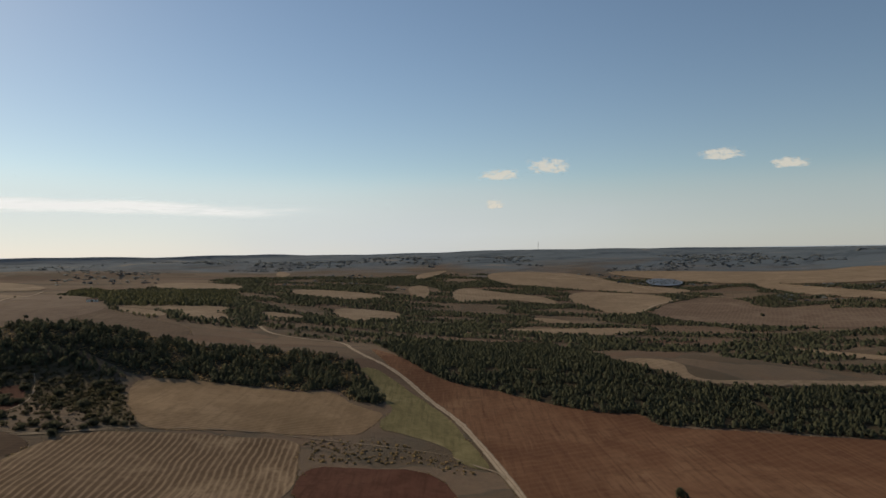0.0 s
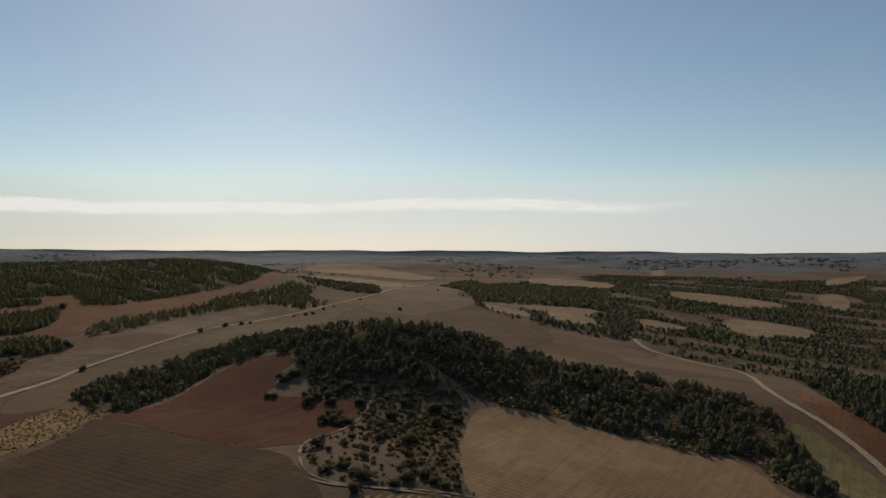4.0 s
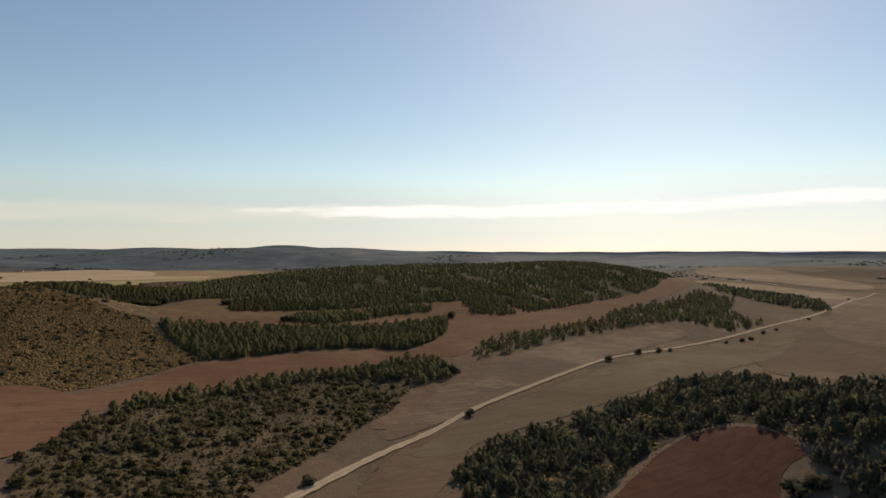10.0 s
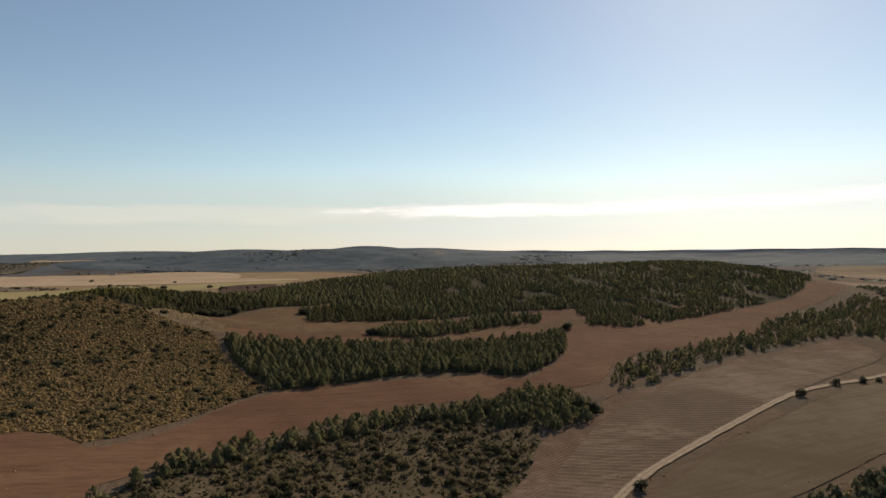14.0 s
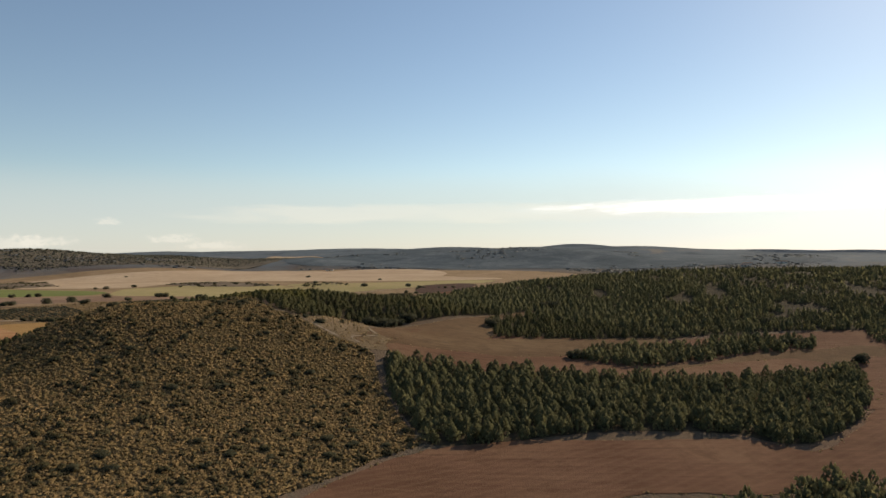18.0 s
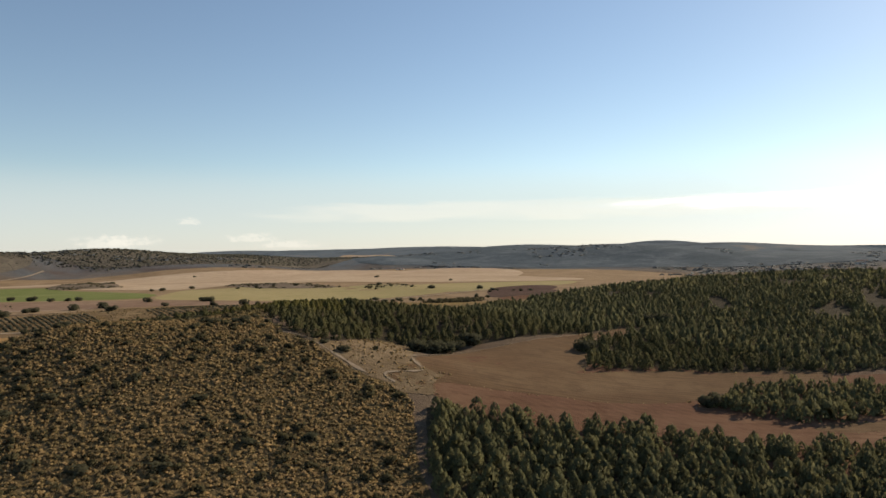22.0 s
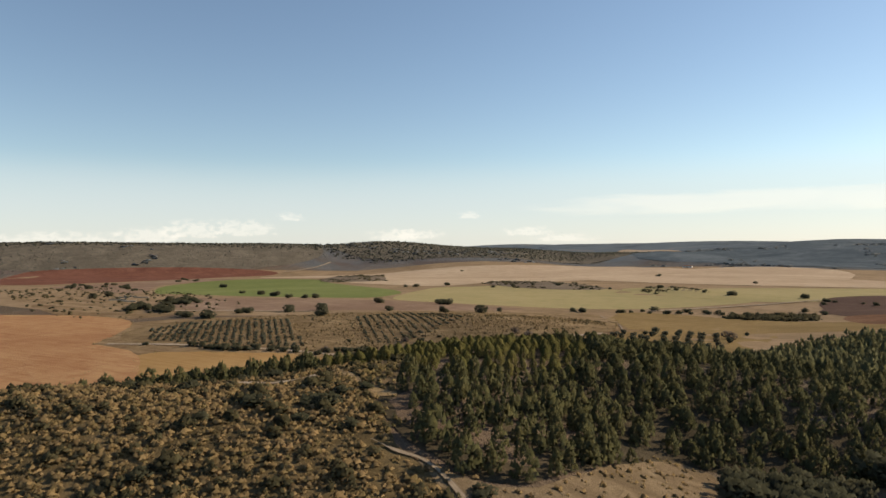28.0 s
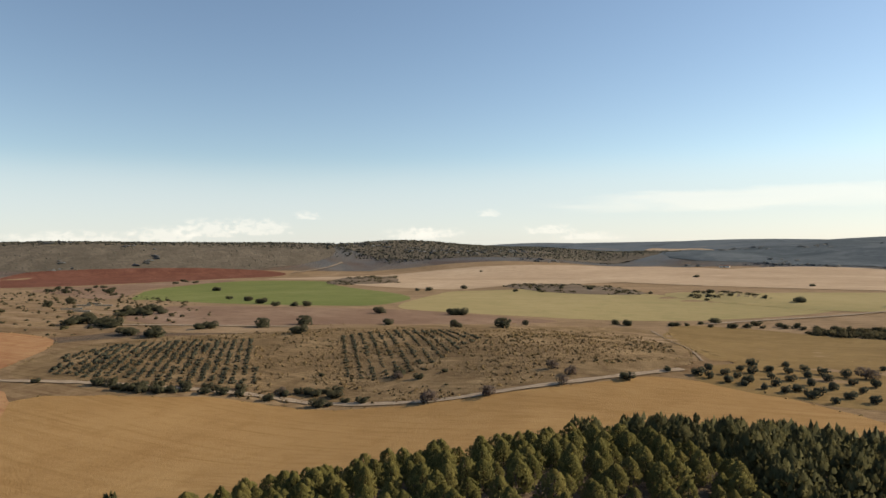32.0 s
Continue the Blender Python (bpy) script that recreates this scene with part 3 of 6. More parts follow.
FIELDS.append(("stubble_field", "stubble", 85, "tan stubble field with curved harvest lines beside pine wood",
    [(-206, 437), (-196, 454), (-180, 459), (-157, 462), (-135, 460), (-119, 459), (-100, 458), (-87, 469), (-73, 464), (-61, 440), (-49, 432), (-38, 427), (-44, 392), (-49, 376), (-79, 364), (-108, 362), (-134, 346), (-147, 341), (-158, 345), (-179, 379)]))
FIELDS.append(("striped_field", "straw_rows", -8, "straw coloured stubble field with long pale drill rows",
    [(-184, 260), (-186, 299), (-181, 320), (-160, 332), (-108, 349), (-78, 356), (-73, 336), (-63, 269), (-80, 248), (-160, 225)]))
FIELDS.append(("ploughed_field", "brown_soil", 80, "bare brown ploughed field with faint furrows",
    [(-337, 315), (-310, 318), (-283, 321), (-266, 321), (-239, 334), (-218, 323), (-191, 309), (-182, 289), (-206, 269), (-231, 254), (-287, 231), (-293, 250), (-300, 272), (-316, 294)]))
FIELDS.append(("red_field", "red_soil", 80, "dark red ploughed patch below a scrub bank",
    [(-69, 316), (-38, 321), (-9, 325), (6, 290), (4, 267), (-62, 255)]))
FIELDS.append(("grass_verge", "verge_grass", -15, "dry yellow green grass strip along dirt track",
    [(-72, 536), (-58, 513), (-43, 461), (-32, 441), (-44, 392), (-23, 388), (3, 366), (6, 338), (24, 325), (16, 368), (4, 424), (-8, 457), (-27, 492), (-54, 539)]))
FIELDS.append(("red_field", "red_brown", 60, "wide red brown ploughed field beside pine wood",
    [(-77, 652), (-36, 582), (-3, 521), (36, 508), (74, 471), (107, 448), (131, 446), (131, 416), (181, 408), (221, 397), (257, 392), (280, 387), (198, 273), (32, 267), (28, 328), (20, 376), (6, 434), (-8, 471), (-22, 502), (-50, 554)]))
FIELDS.append(("red_field", "red_soil", 78, "bare red earth field enclosed by pine wood",
    [(-339, 316), (-338, 329), (-341, 353), (-364, 395), (-379, 434), (-365, 452), (-329, 444), (-329, 424), (-317, 411), (-311, 394), (-300, 400), (-283, 406), (-267, 414), (-263, 418), (-248, 399), (-241, 378), (-237, 363), (-237, 349), (-252, 324), (-268, 322), (-283, 321), (-314, 320)]))
FIELDS.append(("ploughed_field", "umber_soil", -30, "narrow dark red brown field beside dirt road",
    [(-319, 196), (-336, 222), (-362, 252), (-378, 272), (-372, 286), (-375, 321), (-360, 303), (-335, 269), (-311, 240), (-302, 222)]))
FIELDS.append(("ploughed_field", "grey_soil", -24, "grey brown sown field along pale dirt road",
    [(-454, 356), (-467, 385), (-513, 511), (-519, 563), (-534, 631), (-560, 729), (-505, 648), (-460, 571), (-450, 532), (-455, 507), (-446, 471), (-442, 442), (-455, 412), (-445, 387), (-435, 371), (-376, 323), (-364, 303), (-371, 286), (-419, 323)]))
FIELDS.append(("ploughed_field", "grey_soil", -20, "flat brown field on the open plain",
    [(-500, 630), (-525, 731), (-586, 906), (-753, 1234), (-652, 1185), (-459, 890), (-381, 810), (-333, 778), (-276, 735), (-255, 675), (-285, 600), (-320, 498), (-429, 564)]))
FIELDS.append(("striped_field", "brown_rows", -22, "brown ploughed field with pale stone streaks",
    [(-461, 330), (-476, 345), (-493, 360), (-525, 383), (-527, 396), (-538, 418), (-559, 436), (-565, 451), (-573, 488), (-586, 517), (-605, 560), (-614, 622), (-632, 694), (-594, 677), (-572, 654), (-566, 613), (-559, 587), (-540, 539), (-511, 470), (-489, 419), (-474, 374), (-457, 343)]))
FIELDS.append(("valley_field", "valley_soil", -30, "long reddish brown field winding along the valley",
    [(-537, 195), (-536, 219), (-547, 234), (-566, 249), (-588, 263), (-607, 282), (-618, 314), (-616, 345), (-619, 406), (-600, 417), (-630, 452), (-658, 481), (-700, 511), (-720, 539), (-709, 569), (-729, 643), (-763, 754), (-790, 844), (-1124, 1268), (-1022, 1245), (-777, 878), (-725, 743), (-696, 684), (-679, 632), (-664, 581), (-646, 533), (-624, 488), (-592, 462), (-582, 445), (-583, 424), (-580, 400), (-572, 384), (-577, 353), (-567, 321), (-555, 292), (-538, 268), (-526, 254), (-515, 238), (-498, 221), (-479, 219), (-482, 204)]))
FIELDS.append(("valley_field", "fawn_soil", 2, "fawn brown sown field between two pine woods",
    [(-723, 252), (-736, 260), (-744, 260), (-765, 268), (-783, 282), (-798, 298), (-838, 338), (-874, 369), (-882, 377), (-855, 369), (-833, 339), (-798, 329), (-800, 337), (-773, 332), (-760, 321), (-780, 357), (-783, 385), (-791, 441), (-772, 430), (-769, 400), (-754, 383), (-738, 362), (-733, 344), (-729, 328), (-731, 314), (-729, 298), (-728, 284), (-726, 272), (-720, 266), (-718, 258)]))
FIELDS.append(("valley_field", "fawn_soil", -10, "narrow fawn field strip between pine blocks",
    [(-716, 392), (-724, 418), (-729, 441), (-742, 461), (-754, 491), (-752, 516), (-762, 540), (-756, 557), (-732, 539), (-741, 534), (-717, 507), (-729, 500), (-738, 488), (-734, 468), (-725, 437), (-710, 404)]))
FIELDS.append(("bare_patch", "bare_earth", 0, "pale bare eroded earth below scrub hill",
    [(-742, 214), (-740, 226), (-743, 233), (-761, 238), (-786, 243), (-789, 254), (-774, 258), (-749, 260), (-735, 266), (-735, 276), (-723, 268), (-714, 273), (-711, 261), (-716, 253), (-719, 244), (-725, 236), (-732, 227)]))
FIELDS.append(("orange_field", "orange_soil", -28, "smooth orange earth field with drifting sandy tones",
    [(-946, -219), (-966, -174), (-962, -111), (-894, -58), (-885, -57), (-874, -44), (-880, -15), (-846, 27), (-828, 18), (-812, 16), (-777, 20), (-916, -300)]))
FIELDS.append(("tan_field", "tan_soil", -28, "smooth golden tan sown field beside pine wood",
    [(-879, -15), (-894, 12), (-900, 24), (-914, 45), (-916, 66), (-916, 87), (-922, 100), (-930, 118), (-932, 120), (-946, 138), (-963, 162), (-980, 178), (-981, 189), (-981, 202), (-975, 213), (-964, 228), (-943, 248), (-900, 244), (-858, 219), (-836, 192), (-818, 168), (-795, 153), (-774, 126), (-754, 93), (-750, 60), (-802, 18)]))
FIELDS.append(("dry_slope", "gold_grass", 0, "dry brown grassy slope planted with olive rows",
    [(-896, -50), (-930, -84), (-970, -87), (-1014, -39), (-1042, -30), (-1088, 2), (-1122, 28), (-1162, 80), (-1203, 124), (-1180, 148), (-1018, 190), (-992, 182), (-969, 160), (-951, 136), (-936, 118), (-932, 104), (-926, 92), (-928, 74), (-930, 51), (-924, 33), (-915, 12), (-904, -10), (-896, -36)]))
FIELDS.append(("green_field", "green_crop", -20, "bright green young cereal field",
    [(-1179, -363), (-1416, -616), (-1696, -748), (-1737, -566), (-1548, -380), (-1359, -128), (-1218, -84), (-1192, -120), (-1166, -224), (-1196, -339)]))
FIELDS.append(("yellow_field", "yellow_crop", -38, "pale yellow green cereal field",
    [(-1203, -72), (-1353, -120), (-1467, -150), (-1478, -128), (-1536, -12), (-1460, 114), (-1408, 170), (-1406, 238), (-1366, 252), (-1308, 196), (-1251, 135), (-1215, 60), (-1197, -26)]))
FIELDS.append(("ploughed_field", "pink_soil", -28, "pinkish brown bare field with pale streaks",
    [(-1022, -171), (-1125, -238), (-1146, -202), (-1173, -105), (-1192, -68), (-1198, -10), (-1198, 38), (-1206, 86), (-1114, 20), (-1084, -26), (-1041, -78)]))
FIELDS.append(("red_field", "deep_red", -45, "deep red ploughed field under wooded ridge",
    [(-1398, -1048), (-1515, -1167), (-1618, -1104), (-1839, -942), (-1947, -812), (-1864, -783), (-1752, -849), (-1494, -812), (-1305, -867)]))
FIELDS.append(("pale_field", "pale_straw", -28, "pale straw coloured rolling field",
    [(-1778, -810), (-1984, -582), (-2086, -518), (-2259, -302), (-2550, -90), (-2268, 8), (-2505, 178), (-2506, 440), (-1760, 348), (-1716, 242), (-1756, 100), (-1840, -27), (-1668, -96), (-1512, -144), (-1494, -189), (-1606, -410), (-1780, -573)]))
FIELDS.append(("tan_field", "olive_tan", -10, "olive tan grass field beside grove",
    [(-1206, 134), (-1227, 189), (-1220, 232), (-1202, 279), (-1082, 264), (-1056, 216), (-1020, 195), (-1028, 190)]))
FIELDS.append(("grove_floor", "olive_tan", -20, "tan ground under olive grove",
    [(-984, 189), (-1010, 192), (-1047, 216), (-1078, 270), (-966, 255), (-964, 232), (-969, 224), (-975, 202)]))
FIELDS.append(("ploughed_field", "pink_soil", -40, "pinkish fallow field near red field",
    [(-1311, -771), (-1478, -788), (-1732, -828), (-1704, -716), (-1550, -688), (-1452, -662), (-1208, -404), (-1164, -382), (-1228, -548)]))
FIELDS.append(("fallow_field", "grey_straw", 52, "tan fallow field clearing between dark pine woods",
    [(-357, 900), (-278, 876), (-256, 796), (-310, 806)]))
FIELDS.append(("fallow_field", "grey_straw", 39, "tan fallow field clearing between dark pine woods",
    [(-270, 964), (-177, 954), (-213, 820)]))
FIELDS.append(("fallow_field", "grey_straw", 52, "tan fallow field clearing between dark pine woods",
    [(-436, 894), (-348, 852), (-336, 801), (-402, 831)]))
FIELDS.append(("fallow_field", "grey_straw", 52, "tan fallow field clearing between dark pine woods",
    [(-351, 1521), (-128, 1468), (-118, 1364), (-285, 1299)]))
FIELDS.append(("fallow_field", "grey_straw", 52, "tan fallow field clearing between dark pine woods",
    [(-207, 1192), (-72, 1228), (-76, 1089), (-144, 954)]))
FIELDS.append(("fallow_field", "grey_straw", 52, "tan fallow field clearing between dark pine woods",
    [(-604, 2446), (-514, 2266), (-464, 2012), (-502, 2008)]))
FIELDS.append(("fallow_field", "grey_straw", 52, "tan fallow field clearing between dark pine woods",
    [(-94, 1701), (-42, 1778), (-27, 1431), (-68, 1438)]))
FIELDS.append(("fallow_field", "fallow_red", 14, "tan fallow field clearing between dark pine woods",
    [(-1023, 1370), (-980, 1485), (-873, 1476), (-472, 945), (-423, 837), (-436, 721), (-536, 757), (-630, 960)]))
FIELDS.append(("fallow_field", "grey_straw", 65, "tan fallow field clearing between dark pine woods",
    [(-777, 1803), (-606, 1788), (-462, 1605), (-428, 1352), (-678, 1574)]))
FIELDS.append(("fallow_field", "grey_straw", 1, "tan fallow field clearing between dark pine woods",
    [(34, 1742), (135, 1626), (243, 1546), (243, 1396), (150, 1497), (76, 1407), (12, 1408)]))
FIELDS.append(("fallow_field", "grey_straw", 78, "tan fallow field clearing between dark pine woods",
    [(342, 1678), (548, 1528), (411, 1340), (336, 1239), (310, 1311), (268, 1534)]))
FIELDS.append(("fallow_field", "fallow_red", 27, "tan fallow field clearing between dark pine woods",
    [(390, 1299), (525, 1490), (644, 1450), (604, 1280), (850, 1164), (692, 946), (558, 1020), (430, 1116), (398, 1208)]))
FIELDS.append(("fallow_field", "grey_straw", 52, "tan fallow field clearing between dark pine woods",
    [(154, 1209), (207, 1185), (226, 1118), (153, 1142)]))
FIELDS.append(("fallow_field", "grey_straw", 65, "tan fallow field clearing between dark pine woods",
    [(20, 1024), (102, 1023), (324, 1078), (302, 988), (146, 932)]))
FIELDS.append(("fallow_field", "grey_straw", 65, "tan fallow field clearing between dark pine woods",
    [(774, 1743), (864, 1546), (945, 1293), (888, 1215), (746, 1488)]))
FIELDS.append(("fallow_field", "grey_straw", 53, "tan fallow field clearing between dark pine woods",
    [(150, 594), (180, 592), (202, 566), (193, 531), (205, 517), (262, 525), (435, 597), (411, 564), (254, 507), (195, 510), (177, 541)]))
FIELDS.append(("fallow_field", "grey_straw", 52, "tan fallow field clearing between dark pine woods",
    [(406, 861), (506, 693), (486, 666), (423, 759)]))
FIELDS.append(("fallow_field", "grey_straw", 1, "tan fallow field clearing between dark pine woods",
    [(148, 2242), (426, 2092), (484, 1782), (622, 1611), (518, 1574), (300, 1720), (122, 1851)]))
FIELDS.append(("fallow_field", "grey_straw", 14, "tan fallow field clearing between dark pine woods",
    [(460, 2136), (792, 2046), (1062, 1900), (1220, 1978), (1310, 1791), (1110, 1518), (816, 1626), (604, 1833)]))
FIELDS.append(("fallow_field", "grey_straw", 52, "tan fallow field clearing between dark pine woods",
    [(-87, 2126), (30, 2364), (-28, 2019), (-81, 1892)]))
FIELDS.append(("fallow_field", "grey_straw", 65, "tan fallow field clearing between dark pine woods",
    [(-1335, 1488), (-1245, 1508), (-1112, 1536), (-804, 1341), (-722, 1101)]))
FIELDS.append(("fallow_field", "grey_straw", 78, "tan fallow field clearing between dark pine woods",
    [(-1658, 1881), (-1413, 1935), (-978, 1689), (-933, 1521), (-1216, 1628), (-1404, 1640)]))
FIELDS.append(("fallow_field", "grey_straw", 78, "tan fallow field clearing between dark pine woods",
    [(-450, 898), (-374, 873), (-316, 855), (-285, 892), (-310, 982), (-388, 910)]))
FIELDS.append(("scrub_island", "island_earth", 0, "dark scrub island inside yellow green field",
    [(-1552, -128), (-1684, -132), (-1599, -30), (-1575, 26), (-1479, 88), (-1454, 42), (-1456, -22)]))
FIELDS.append(("scrub_island", "island_earth", 0, "low dark scrub island inside green field",
    [(-1460, 114), (-1551, 126), (-1514, 160), (-1467, 198), (-1432, 196), (-1422, 148)]))
FIELDS.append(("scrub_island", "island_earth", 0, "rocky dark scrub island beside pale field",
    [(-1614, -468), (-1900, -596), (-1834, -459), (-1684, -357), (-1592, -398)]))
FIELDS.append(("eroded_gully", "gully_earth", 0, "pale stony eroded gully between shrubs",
    [(-775, 175), (-779, 176), (-770, 185), (-764, 194), (-762, 200), (-761, 201), (-757, 199), (-764, 191), (-770, 181)]))
FIELDS.append(("pale_field", "pale_straw", -24, "pale straw field below low ridges",
    [(-2076, -291), (-2472, -171), (-2349, 124), (-1893, 454), (-1779, 494), (-1647, 464), (-1690, 244), (-1768, -6)]))
FIELDS.append(("yellow_field", "yellow_crop", -24, "yellow green cereal field beside scrub islands",
    [(-1470, 63), (-1374, 220), (-1360, 282), (-1426, 372), (-1478, 424), (-1647, 464), (-1630, 309), (-1588, 180)]))
FIELDS.append(("grass_field", "olive_tan", -14, "olive tan grass field behind olive slope",
    [(-1236, 135), (-1246, 188), (-1216, 244), (-1173, 328), (-1143, 348), (-1098, 338), (-1080, 272), (-1030, 228), (-1016, 196), (-1110, 171)]))
FIELDS.append(("ploughed_field", "dark_soil", -28, "dark brown ploughed band beside hedge",
    [(-1294, 286), (-1330, 356), (-1323, 388), (-1197, 360), (-1191, 332), (-1238, 310)]))
FIELDS.append(("ploughed_field", "dark_soil", -28, "dark brown ploughed field beyond hedge",
    [(-1290, 300), (-1364, 297), (-1443, 316), (-1483, 382), (-1380, 400), (-1246, 345), (-1250, 305)]))
FIELDS.append(("red_field", "red_brown", -28, "reddish brown field edge beside hedge",
    [(-1244, 304), (-1246, 350), (-1130, 360), (-1145, 322), (-1166, 312)]))
FIELDS.append(("orange_field", "orange_soil", -20, "rust orange earth at a tan field corner",
    [(-886, -62), (-882, -30), (-878, -12), (-856, 16), (-829, 42), (-812, 20), (-850, -64)]))
FIELDS.append(("pale_field", "pale_straw", 10, "pale far field between wooded hills",
    [(-3736, -330), (-3358, -60), (-2870, 0), (-2960, -110), (-3560, -370)]))
FIELDS.append(("sown_field", "drilled_soil", 28, "brown field with pale drill lines beside dirt road",
    [(-440, 328), (-474, 354), (-535, 418), (-563, 470), (-597, 550), (-612, 650), (-579, 680), (-541, 552), (-486, 410), (-446, 345)]))
FIELDS.append(("pasture", "pasture", 60, "smooth olive brown pasture beside dirt road",
    [(-421, 325), (-472, 408), (-521, 540), (-538, 646), (-562, 770), (-500, 690), (-468, 600), (-460, 537), (-444, 462), (-434, 378), (-412, 348)]))
FIELDS.append(("red_field", "valley_soil", 20, "reddish brown bare soil at valley mouth",
    [(-558, 186), (-556, 202), (-534, 218), (-490, 222), (-458, 212), (-436, 198), (-440, 178), (-530, 166)]))
TRACKS = []
TRACKS.append(("dirt_road", 4.6, "pale dirt farm road with worn wheel tracks",
    [(-212, 774), (-188, 723), (-135, 692), (-101, 686), (-80, 589), (-36, 533), (-8, 466), (8, 428), (20, 372), (27, 330), (33, 290), (36, 267)]))
TRACKS.append(("dirt_path", 1.0, "pale narrow dirt path",
    [(-214, 316), (-197, 315), (-182, 324), (-163, 337), (-106, 362), (-78, 361), (-6, 359), (14, 336), (26, 325), (28, 315)]))
TRACKS.append(("dirt_path", 1.0, "pale narrow dirt path",
    [(-264, 432), (-251, 412), (-239, 380), (-240, 352), (-232, 338), (-213, 320), (-198, 317), (-179, 325), (-158, 336)]))
TRACKS.append(("dirt_road", 4.2, "long pale dirt road across the plain",
    [(-309, 180), (-320, 196), (-337, 219), (-359, 245), (-385, 277), (-425, 321), (-449, 358), (-474, 391), (-490, 427), (-513, 485), (-531, 530), (-536, 563), (-536, 587), (-550, 664), (-574, 750), (-596, 876), (-704, 1101), (-744, 1172), (-900, 1510)]))
TRACKS.append(("dirt_path", 1.1, "pale narrow dirt path looping at a field corner",
    [(-718, 257), (-720, 253), (-724, 253), (-727, 257), (-731, 263), (-734, 266), (-739, 263), (-749, 259), (-753, 261)]))
TRACKS.append(("dirt_path", 0.4, "pale worn edge along a pine wood",
    [(-753, 261), (-768, 268), (-782, 277), (-793, 293), (-816, 317), (-855, 352)]))
TRACKS.append(("dirt_path", 0.9, "pale eroded trail down between heath and pines",
    [(-741, 208), (-740, 213), (-741, 218), (-736, 226), (-732, 230), (-726, 238), (-722, 243), (-718, 250), (-717, 257)]))
TRACKS.append(("dirt_path", 1.7, "pale stony trail over a hilltop",
    [(-750, 152), (-753, 158), (-757, 161), (-758, 166), (-756, 173), (-759, 176), (-765, 177), (-772, 178)]))
TRACKS.append(("dirt_road", 4.0, "pale dirt track along foot of olive slope",
    [(-888, -48), (-898, -20), (-906, 3), (-910, 16), (-920, 38), (-924, 60), (-922, 81), (-933, 120), (-948, 138), (-966, 160), (-984, 177), (-996, 186)]))
TRACKS.append(("dirt_path", 1.0, "pale narrow dirt path",
    [(-1196, 136), (-1134, 160), (-1018, 190)]))
TRACKS.append(("dirt_road", 5, "pale narrow dirt path",
    [(-1006, -158), (-1029, -114), (-1060, -34)]))
TRACKS.append(("dirt_road", 5, "pale narrow dirt path",
    [(-1255, 165), (-1284, 189), (-1311, 219), (-1339, 254), (-1373, 286), (-1394, 306)]))
TRACKS.append(("dirt_road", 5, "pale narrow dirt path",
    [(272, 2202), (417, 1940), (484, 1782), (534, 1568), (615, 1479)]))
TRACKS.append(("dirt_road", 5, "pale narrow dirt path",
    [(390, 1311), (436, 1398), (522, 1484)]))
TRACKS.append(("dirt_road", 5, "pale narrow dirt path",
    [(-1936, -802), (-2025, -783), (-2110, -790)]))
TRACKS.append(("dirt_road", 5, "pale narrow dirt path",
    [(-1112, 1536), (-1540, 1808)]))
WOODS = {}
WOODS["hill_wood"] = [(-391, 337), (-346, 321), (-338, 333), (-347, 354), (-371, 399), (-380, 436), (-368, 456), (-331, 444), (-311, 458), (-284, 465), (-257, 468), (-233, 464), (-213, 453), (-180, 457), (-137, 464), (-100, 463), (-77, 480), (-64, 451), (-44, 447), (-41, 464), (-60, 513), (-80, 559), (-135, 578), (-206, 562), (-248, 543), (-293, 517), (-326, 504), (-356, 498), (-428, 531), (-444, 507), (-435, 456), (-431, 405), (-417, 357)]
WOODS["brown_hedge"] = [(-1238, 226), (-1252, 246), (-1256, 294), (-1206, 290), (-1198, 258), (-1200, 232)]
WOODS["field_wood"] = [(-36, 575), (-3, 521), (36, 508), (74, 471), (107, 448), (128, 446), (131, 420), (182, 413), (223, 402), (259, 393), (284, 390), (393, 540), (252, 505), (195, 508), (176, 536), (148, 584), (128, 813), (9, 771), (-75, 710)]
WOODS["pine_block"] = [(-610, 291), (-622, 333), (-626, 366), (-624, 399), (-611, 412), (-615, 428), (-635, 455), (-668, 483), (-714, 511), (-702, 466), (-694, 424), (-696, 368), (-705, 334), (-706, 297), (-705, 270), (-704, 268), (-661, 274), (-615, 285)]
WOODS["pine_strip"] = [(-735, 364), (-762, 401), (-765, 449), (-789, 485), (-769, 522), (-752, 510), (-746, 462), (-724, 418), (-720, 393)]
WOODS["plantation"] = [(-878, 240), (-839, 229), (-817, 209), (-796, 187), (-782, 179), (-764, 194), (-752, 203), (-746, 210), (-743, 219), (-741, 226), (-744, 232), (-761, 237), (-784, 243), (-790, 253), (-794, 276), (-804, 293), (-828, 320), (-850, 351), (-876, 376), (-868, 383), (-827, 339), (-774, 327), (-771, 370), (-777, 419), (-794, 468), (-801, 514), (-794, 571), (-731, 545), (-717, 575), (-733, 646), (-768, 759), (-806, 862), (-975, 1095), (-1110, 1050), (-1185, 840), (-1245, 630), (-1200, 450), (-1080, 330), (-1005, 278), (-960, 262), (-915, 252)]
WOODS["crest_row"] = [(-717, 78), (-735, 105), (-750, 132), (-765, 153), (-783, 171), (-800, 191), (-817, 209), (-837, 229), (-862, 248), (-909, 222), (-873, 200), (-840, 183), (-818, 165), (-795, 150), (-774, 123), (-756, 93), (-735, 68)]
WOODS["tree_belt"] = [(-613, 480), (-575, 455), (-566, 464), (-588, 507), (-607, 563), (-629, 637), (-640, 715), (-611, 719), (-575, 711), (-586, 768), (-643, 791), (-705, 879), (-772, 903), (-722, 792), (-699, 691), (-666, 651), (-652, 599), (-632, 537)]
